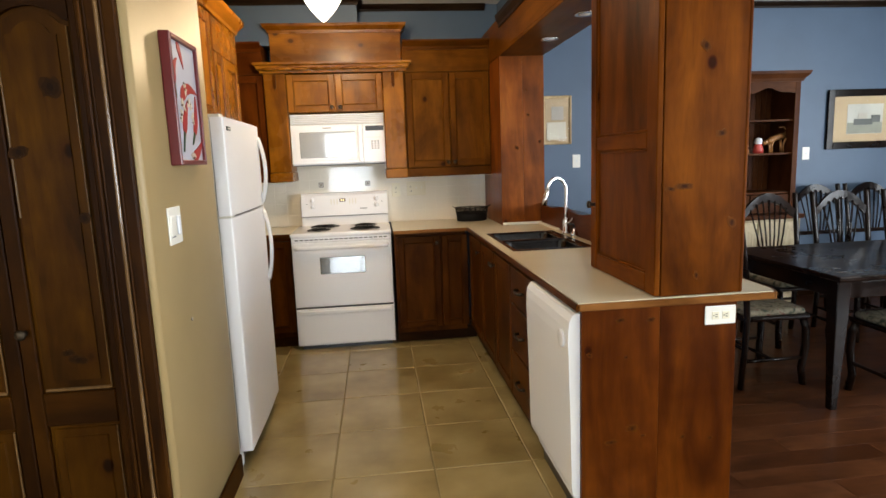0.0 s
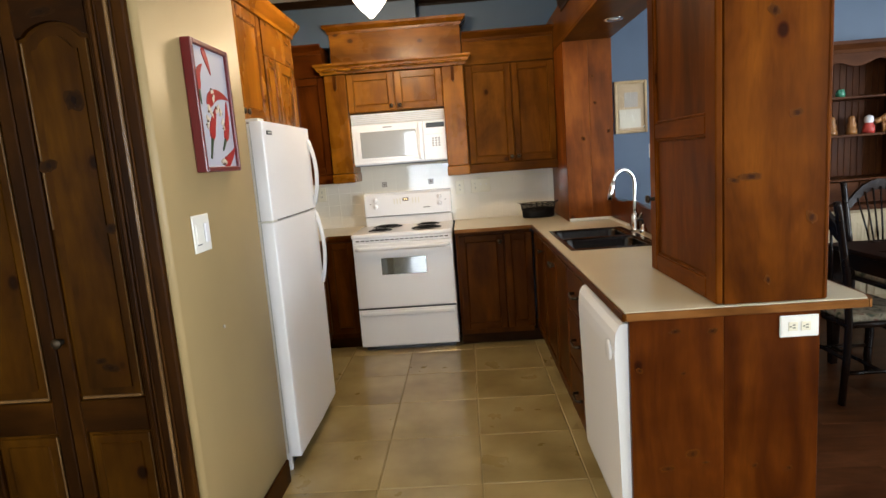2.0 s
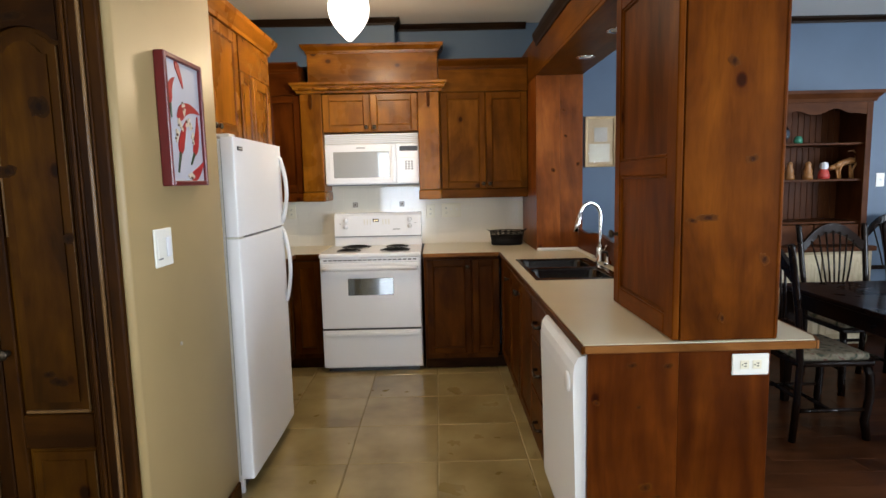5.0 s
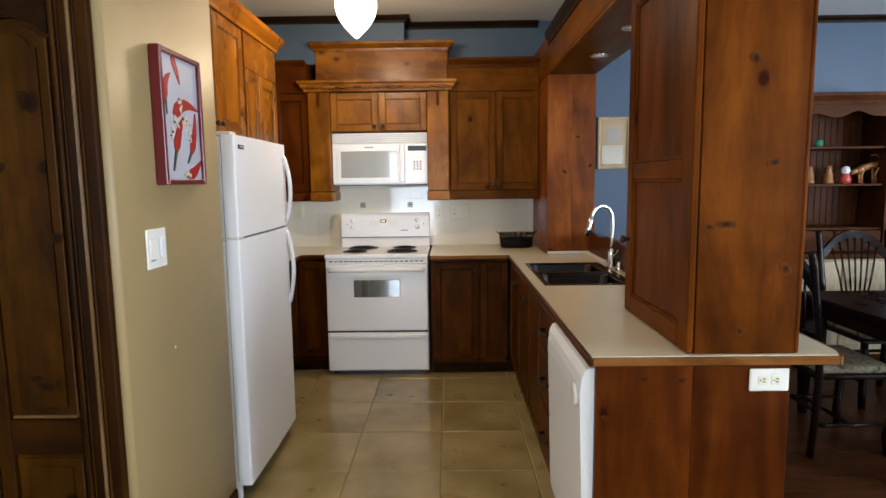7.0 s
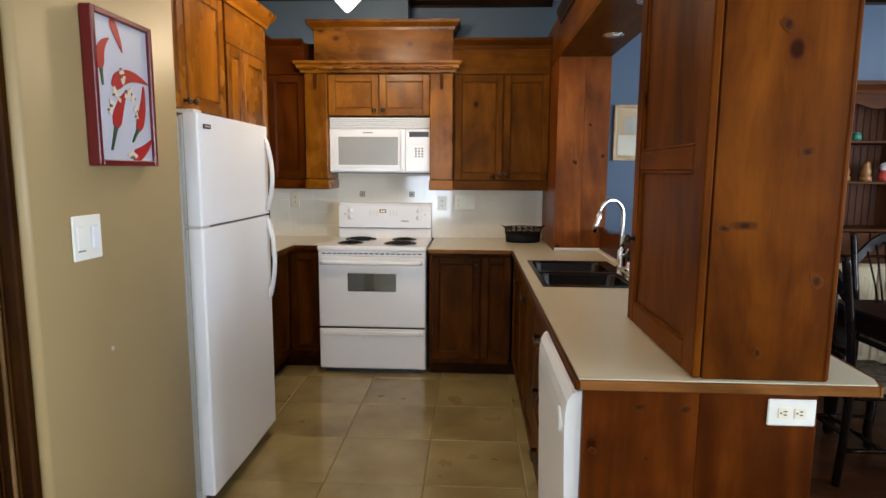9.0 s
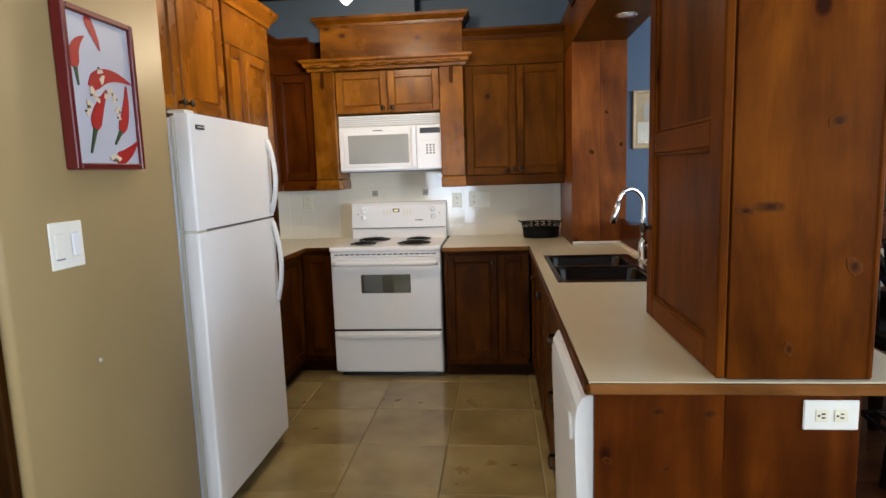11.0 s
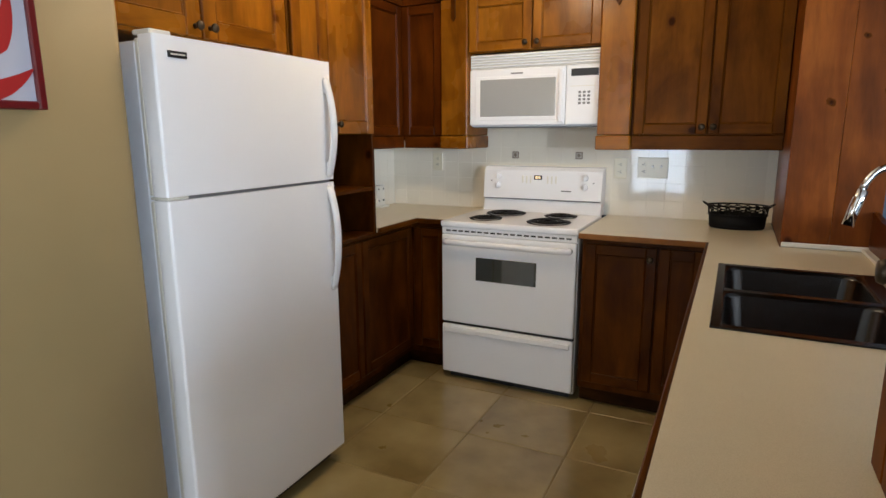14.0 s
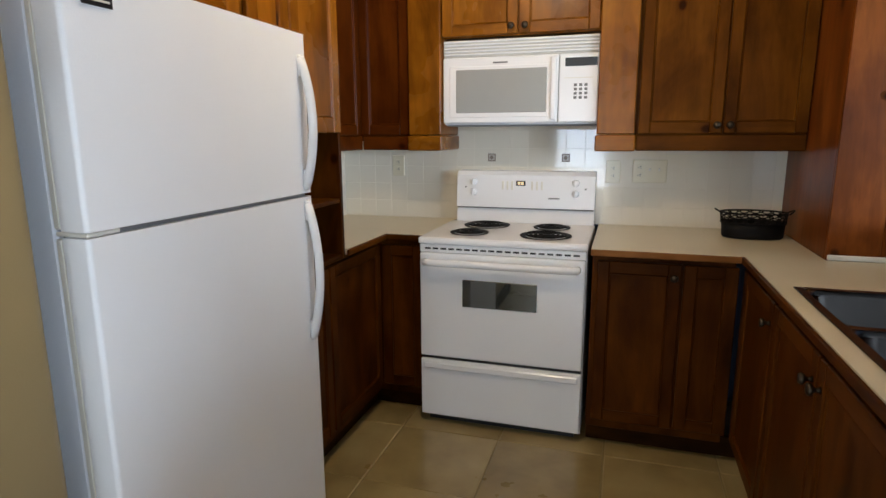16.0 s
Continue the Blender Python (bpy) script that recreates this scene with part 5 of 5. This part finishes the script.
# one chair that looks along +y, then its copies
ch = thing("dining_chair", (0, 0, 0), "black-brown bow-back wooden dining chair with a floral seat", "chair", "chairs round the dining table")
part("seat_frame", boxes((-0.225, 0.225, -0.20, 0.22, 0.415, 0.445), b=0.012), DARKWOOD["x"], ch)
cush = boxes((-0.205, 0.205, -0.175, 0.205, 0.440, 0.482), b=0.018)
part("cushion", cush, FLORAL, ch, "floral fabric seat cushion", smooth=True)
for s in (-1, 1):
    part("back_post", tube([(s * 0.205, -0.20, 0.0), (s * 0.208, -0.185, 0.22), (s * 0.212, -0.18, 0.44), (s * 0.222, -0.205, 0.70), (s * 0.232, -0.265, 1.055), (s * 0.233, -0.270, 1.075)], 0.020, 0.018, 8, up=(0, 1, 0)), DARKWOOD["z"], ch, smooth=True)
    part("front_leg", tube([(s * 0.195, 0.185, 0.43), (s * 0.205, 0.205, 0.36), (s * 0.205, 0.21, 0.24), (s * 0.195, 0.195, 0.10), (s * 0.20, 0.21, 0.0)], 0.022, 0.022, 8, up=(0, 1, 0)), DARKWOOD["z"], ch, smooth=True)
    part("side_stretcher", tube([(s * 0.205, -0.19, 0.17), (s * 0.20, 0.20, 0.17)], 0.011, seg=7), DARKWOOD["y"], ch, smooth=True)
part("stretcher", tube([(-0.20, 0.0, 0.17), (0.20, 0.0, 0.17)], 0.011, seg=7, up=(0, 1, 0)), DARKWOOD["x"], ch, smooth=True)
part("stretcher", tube([(-0.205, -0.19, 0.25), (0.205, -0.19, 0.25)], 0.011, seg=7, up=(0, 1, 0)), DARKWOOD["x"], ch, smooth=True)


def crest_z(u):
    return 0.935 + 0.125 * (1 - (u / 0.205) ** 2)


bow = bmesh.new()
n = 16
prev = None
for k in range(n + 1):
    u = -0.222 + 0.444 * k / n
    z = crest_z(max(-0.205, min(0.205, u))) - (0.01 if abs(u) > 0.205 else 0)
    y = -0.245 - 0.02 * (z - 0.93) / 0.125
    ring = [bow.verts.new((u, y + dy, z + dz)) for dy, dz in ((-0.012, 0.022), (0.012, 0.022), (0.012, -0.048), (-0.012, -0.048))]
    if prev:
        for j in range(4):
            bow.faces.new((prev[j], prev[(j + 1) % 4], ring[(j + 1) % 4], ring[j]))
    else:
        bow.faces.new(ring)
    prev = ring
bow.faces.new(prev)
part("crest_rail", bow, DARKWOOD["x"], ch)
part("lower_rail", boxes((-0.215, 0.215, -0.212, -0.192, 0.62, 0.655), b=0.004), DARKWOOD["x"], ch)
for k in range(7):
    u = -0.135 + 0.045 * k
    part("spindle", tube([(u * 0.62, -0.203, 0.64), (u * 0.8, -0.212, 0.76), (u * 1.12, -0.245, crest_z(u * 1.12) - 0.03)], 0.0065, seg=6, up=(0, 1, 0)), DARKWOOD["z"], ch, smooth=True)
ch.matrix_basis = pose(2.34, 3.24, 0, 0, 0, -90)
for x, y, turn in ((3.045, 3.87, 180), (3.655, 3.87, 180), (4.27, 3.87, 180), (2.94, 2.70, 0), (4.0, 2.62, 0), (4.08, 4.66, 180), (4.62, 4.66, 180)):
    copy_thing(ch, pose(x, y, 0, 0, 0, turn))

HX0, HX1, HYF = 2.50, 3.70, 4.60
CREAMWOOD = wood("cream_painted_wood", "z", (0.50, 0.42, 0.29), (0.56, 0.48, 0.34), (0.62, 0.53, 0.39), rough=0.45, coat=0.05, knots=False)
hu = thing("hutch", (3.1, 4.8, 0), "cherry-brown open hutch over a cream panelled base", "hutch")
part("base", boxes((HX0, HX1, HYF, 5.015, 0.06, 0.815), b=0.004), CREAMWOOD, hu, "cream painted base")
part("plinth", boxes((HX0 + 0.02, HX1 - 0.02, HYF + 0.03, 5.0, 0.0, 0.06), b=0), HUTCH["x"], hu)
part("top_slab", boxes((HX0 - 0.02, HX1 + 0.02, HYF - 0.025, 5.015, 0.815, 0.855), b=0.008), HUTCH["x"], hu)
for k in range(3):
    a = HX0 + 0.03 + k * 0.383
    b = a + 0.372
    d = part("door", boxes((a, b, HYF - 0.02, HYF + 0.001, 0.10, 0.79), b=0.004), CREAMWOOD, hu)
    part("arched_panel", prism(arched(a + 0.05, b - 0.05, 0.15, 0.75, 0.05), HYF - 0.027, HYF - 0.018, "y"), CREAMWOOD, d)
part("side", boxes((HX0, HX0 + 0.04, 4.70, 5.015, 0.855, 2.0), b=0.003), HUTCH["z"], hu)
part("side", boxes((HX1 - 0.04, HX1, 4.70, 5.015, 0.855, 2.0), b=0.003), HUTCH["z"], hu)
part("stile", boxes((HX0, HX0 + 0.05, 4.68, 4.702, 0.855, 2.0), b=0.003), HUTCH["z"], hu)
part("stile", boxes((HX1 - 0.05, HX1, 4.68, 4.702, 0.855, 2.0), b=0.003), HUTCH["z"], hu)
for z in (1.045, 1.385, 1.672):
    part("shelf", boxes((HX0 + 0.04, HX1 - 0.04, 4.71, 5.0, z - 0.018, z), b=0.003), HUTCH["x"], hu)
for k in range(3):
    a = HX0 + 0.05 + k * 0.367
    part("small_drawer", boxes((a, a + 0.36, 4.69, 4.99, 0.86, 1.022), b=0.005), HUTCH["x"], hu)
for k in range(22):
    a = HX0 + 0.04 + k * (HX1 - HX0 - 0.08) / 22
    part("back_board", boxes((a, a + 0.0505, 5.0, 5.015, 1.045, 2.0), b=0.004), HUTCH["z"], hu)
val = [(HX0 + 0.05, 2.0), (HX1 - 0.05, 2.0)]
for k in range(41):
    t = k / 40
    x = HX1 - 0.05 - t * (HX1 - HX0 - 0.10)
    w = abs(2 * t - 1)
    z = 1.885 + 0.035 * math.exp(-((w - 0.0) / 0.13) ** 2) + 0.052 * math.exp(-((w - 0.55) / 0.17) ** 2) + 0.012 * math.exp(-((w - 0.88) / 0.1) ** 2)
    val.append((x, z))
part("scalloped_valance", prism(val, 4.682, 4.70, "y"), HUTCH["x"], hu)
part("crown", moulding([(0, 1.985), (0.012, 1.985), (0.02, 2.01), (0.05, 2.045), (0.055, 2.07), (0, 2.07)], [(HX0, 5.0), (HX0, 4.68), (HX1, 4.68), (HX1, 5.0)]), HUTCH["x"], hu)
part("lid", boxes((HX0, HX1, 4.68, 5.015, 2.0, 2.06), b=0), HUTCH["x"], hu)

AMBERCLAY = paint("amber_glazed_clay", (0.30, 0.13, 0.04), 0.3, 0.3, 0.1)
REDCLAY = paint("red_and_white_glaze", (0.45, 0.05, 0.04), 0.3, 0.2, 0.05)
GREENGL = mat("green_glass", 0.1, colour=(0.05, 0.22, 0.14))


def figurine(name, x, z, prof, material, label):
    return solid(name, lathe(prof, (x, 4.80, z), "z", 14), material, label, "figurine", smooth=True)


FIG = [(0.0, 0.0), (0.038, 0.0), (0.038, 0.035), (0.028, 0.04), (0.034, 0.07), (0.020, 0.10), (0.024, 0.12), (0.015, 0.14), (0.0, 0.145)]
for x in (3.13, 3.28):
    figurine("figurine", x, 1.385, FIG, AMBERCLAY, "small amber clay animal figurine on the hutch shelf")
sx = 3.41
sf = lathe([(0.0, 0.0), (0.040, 0.0), (0.044, 0.03), (0.036, 0.06), (0.026, 0.08), (0.034, 0.10), (0.026, 0.13), (0.0, 0.14)], (sx, 4.80, 1.385), "z", 14)
fg2 = solid("figurine", sf, REDCLAY, "small red and white glazed figurine on the hutch shelf", "figurine", smooth=True)
fg2.data.materials.append(PAPER)
for p in fg2.data.polygons:
    if p.center.z > 1.468:
        p.material_index = 1
cat = bmesh.new()
join(cat, tube([(3.50, 4.80, 1.475), (3.53, 4.80, 1.50), (3.57, 4.80, 1.515), (3.62, 4.80, 1.53), (3.65, 4.80, 1.525)], 0.026, 0.022, 8, up=(0, 1, 0)))
join(cat, tube([(3.455, 4.80, 1.468), (3.48, 4.80, 1.478), (3.50, 4.80, 1.485)], 0.020, 0.018, 8, up=(0, 1, 0)))
for x in (3.53, 3.55, 3.635, 3.655):
    join(cat, tube([(x, 4.80 + 0.02 * (1 if x in (3.53, 3.635) else -1), 1.51), (x - 0.012, 4.80, 1.45), (x - 0.006, 4.80, 1.386)], 0.010, seg=6, up=(0, 1, 0)))
join(cat, tube([(3.655, 4.80, 1.54), (3.67, 4.80, 1.58), (3.645, 4.80, 1.61), (3.60, 4.80, 1.605)], 0.006, seg=6, up=(0, 1, 0)))
solid("figurine", cat, AMBERCLAY, "tan carved animal figurine with a raised tail", "figurine", smooth=True)
solid("silver_bowl", lathe([(0.0, 0.0), (0.03, 0.0), (0.035, 0.006), (0.03, 0.01), (0.085, -0.02), (0.088, -0.015), (0.02, 0.03), (0.0, 0.03)], (3.10, 4.93, 1.76), "y", 24), CHROME, "round polished silver plate standing on the shelf", "plate", smooth=True)
solid("green_jar", lathe([(0.0, 0.0), (0.03, 0.0), (0.034, 0.03), (0.024, 0.06), (0.0, 0.065)], (3.20, 4.82, 1.672), "z", 14), GREENGL, "small green glass jar on the hutch shelf", "jar", smooth=True)

PALEWOOD = wood("pale_wood_frame", "z", (0.50, 0.36, 0.19), (0.58, 0.43, 0.25), (0.64, 0.5, 0.32), rough=0.4, knots=False)
MATBOARD = paint("tan_mat_board", (0.30, 0.21, 0.11), 0.7, 0.08, 0.1)
PRINTA = paint("faded_print_paper", (0.40, 0.36, 0.27), 0.5, 0.25, 0.1)


def picture(x0, x1, z0, z1, rim, frame_mat, label, prints):
    t = thing("framed_picture", ((x0 + x1) / 2, 5.02, z0), label, "picture")
    y0, y1 = 5.002, 5.028
    part("frame", boxes((x0, x0 + rim, y0, y1, z0, z1), (x1 - rim, x1, y0, y1, z0, z1), (x0 + rim, x1 - rim, y0, y1, z0, z0 + rim), (x0 + rim, x1 - rim, y0, y1, z1 - rim, z1), b=0.004), frame_mat, t)
    part("mat_board", boxes((x0 + rim, x1 - rim, 5.012, 5.026, z0 + rim, z1 - rim), b=0), MATBOARD, t, "tan mat board")
    w, h = x1 - x0, z1 - z0
    for k, (a, b, c, d, m) in enumerate(prints):
        part("print", boxes((x0 + a * w, x0 + b * w, 5.0095 - 0.001 * k, 5.013, z0 + c * h, z0 + d * h), b=0), m, t)
    gl = part("glass", boxes((x0 + rim, x1 - rim, 5.005, 5.007, z0 + rim, z1 - rim), b=0), PANE, t, "clear picture glass")
    gl.visible_shadow = False
    return t


PANE = mat("clear_glass", 0.02, colour=(1, 1, 1))
bsdf(PANE).inputs["Transmission Weight"].default_value = 1.0
bsdf(PANE).inputs["IOR"].default_value = 1.07
SKYPRINT = paint("pale_sky_print", (0.30, 0.29, 0.24), 0.6, 0.3, 0.1)
HULL = paint("dark_boat_print", (0.045, 0.05, 0.042), 0.6, 0.3, 0.1)
SKETCH = paint("grey_sketch", (0.30, 0.27, 0.22), 0.6, 0.35, 0.1)
LANDSC = paint("green_landscape_print", (0.15, 0.15, 0.11), 0.6, 0.4, 0.1)
picture(1.513, 1.775, 1.528, 1.948, 0.022, PALEWOOD, "small pale framed print with two images", [(0.30, 0.72, 0.50, 0.78, SKETCH), (0.14, 0.80, 0.10, 0.46, PRINTA)])
picture(4.235, 4.98, 1.395, 1.94, 0.065, DARKWOOD["x"], "landscape print in a wide dark wooden frame", [(0.27, 0.76, 0.25, 0.75, SKYPRINT), (0.275, 0.755, 0.255, 0.44, LANDSC), (0.36, 0.62, 0.40, 0.50, HULL), (0.42, 0.54, 0.50, 0.60, SKETCH), (0.60, 0.72, 0.44, 0.56, HULL)])
NF = Face("-y", 5.03)
d1 = plate("light_switch", NF, 1.825, 1.375, 0.072, 0.116, "white light switch on the blue wall", "switch")
part("toggle", NF.box((1.820, 1.830, 0.005, 0.016, 1.368, 1.385), b=0.002), PAPER, d1)
d2 = plate("light_switch", NF, 4.05, 1.366, 0.072, 0.116, "white light switch beside the hutch", "switch")
part("toggle", NF.box((4.045, 4.055, 0.005, 0.016, 1.360, 1.376), b=0.002), PAPER, d2)


# ---- wall tiles of the backsplash ----
PITCH = 0.0985


def tile_mesh(name, w, h, t, material, b=0.003):
    """One flat tile with a chamfered face, its back at the origin plane z = 0."""
    me = mesh_of(name, boxes((-w / 2, w / 2, -h / 2, h / 2, 0, t), b=b), material)
    return me


tile_me = tile_mesh("tile", PITCH - 0.0016, PITCH - 0.0016, 0.007, WALLTILE, 0.0009)
rng = random.Random(7)


def lay(parent, me, m):
    ob = new("tile", me)
    ob.matrix_basis = m
    ob.parent = parent
    return ob


bs = struct("wall_backsplash", boxes((-1.333, 0.998, 5.0168, 5.029, CT + 0.002, 1.43), b=0), TILEGROUT, "white grouted tile backsplash behind the range", "backsplash")
bs2 = struct("wall_backsplash_side", boxes((-1.334, -1.3227, 4.045, 5.021, CT + 0.002, 1.36), b=0), TILEGROUT, "white grouted tile backsplash of the side wall", "backsplash")
z_line = 1.303
for i in range(-14, 11):
    xc = -0.042 + (i + 0.5) * PITCH
    if not -1.28 < xc < 0.95:
        continue
    for j in range(-4, 2):
        zc = z_line + (j + 0.5) * PITCH
        if zc + 0.05 > 1.37 and not -0.66 < xc < 0.16:
            if zc - 0.05 > 1.31:
                continue
        if zc < CT + 0.04 or zc > 1.42:
            continue
        tilt = pose(xc, 5.0225, zc, 90 + rng.gauss(0, 0.22), rng.gauss(0, 0.22), 0)
        lay(bs, tile_me, tilt)
for j in range(9):
    yc = 4.98 - j * PITCH
    for k in range(4):
        zc = z_line + (k - 3.5) * PITCH
        if zc > CT + 0.04:
            lay(bs2, tile_me, pose(-1.3285, yc, zc, 90 + rng.gauss(0, 0.3), rng.gauss(0, 0.3), 90))
DECO = paint("taupe_motif_glaze", (0.20, 0.15, 0.11), 0.3, 0.3, 0.1)
DECOIN = paint("pale_motif_glaze", (0.45, 0.40, 0.33), 0.3, 0.2, 0.1)
for x in (-0.437, -0.042):
    d = thing("accent_tile", (x, 5.014, 1.254), "small taupe square accent tile with a diamond motif", "tile")
    part("square", boxes((x - 0.021, x + 0.021, 5.012, 5.0165, 1.233, 1.275), b=0.001), DECO, d)
    part("border", boxes((x - 0.016, x + 0.016, 5.011, 5.0135, 1.238, 1.270), b=0), DECOIN, d)
    part("diamond", prism([(x, 1.242), (x + 0.012, 1.254), (x, 1.266), (x - 0.012, 1.254)], 5.0095, 5.012, "y"), DECO, d)

# ---- floor tiles ----
floor_ob = bpy.data.objects["floor"]
hall_ob = bpy.data.objects["floor_hall"]
ft = tile_mesh("tile", 0.4605, 0.4575, 0.010, FLOORTILE, 0.003)
for i in range(-6, 3):
    xc = 0.231 + (i - 0.5) * 0.4655
    for j in range(-18, 6):
        yc = 2.912 + (j - 0.5) * 0.4615
        if -4.1 < yc < 5.0 and -2.5 < xc < 1.0 and not (xc < -1.3 and yc > 1.7):
            m = pose(xc, yc, -0.0095 + rng.uniform(-0.0004, 0.0004), rng.gauss(0, 0.05), rng.gauss(0, 0.05), rng.choice((0, 90, 180, 270)))
            lay(floor_ob if xc > -1.5 else hall_ob, ft, m)
cut = tile_mesh("tile", 0.05, 0.4575, 0.010, FLOORTILE, 0.003)
for j in range(-2, 5):
    lay(floor_ob, cut, pose(0.728, 2.912 + (j - 0.5) * 0.4615, -0.0095))

# ---- floor planks of the dining room ----
pl_ob = bpy.data.objects["floor_dining"]
lengths = {w: mesh_of("plank", boxes((-w / 2, w / 2, -0.0640, 0.0640, 0, 0.010), b=0.0004), PLANK) for w in (0.4, 0.8, 1.2)}
for i in range(49):
    yc, x = -1.22 + i * 0.1285, 1.124
    row = [(0.4, 0.8, 1.2)[(i * 2 + i // 5) % 3]] + [1.2] * 4
    for w in row:
        if x + w < 6.18:
            ob = new("plank", lengths[w])
            ob.matrix_basis = pose(x + w / 2, yc, -0.0098 + rng.uniform(0, 0.0003))
            ob.parent = pl_ob
        x += w + 0.0015
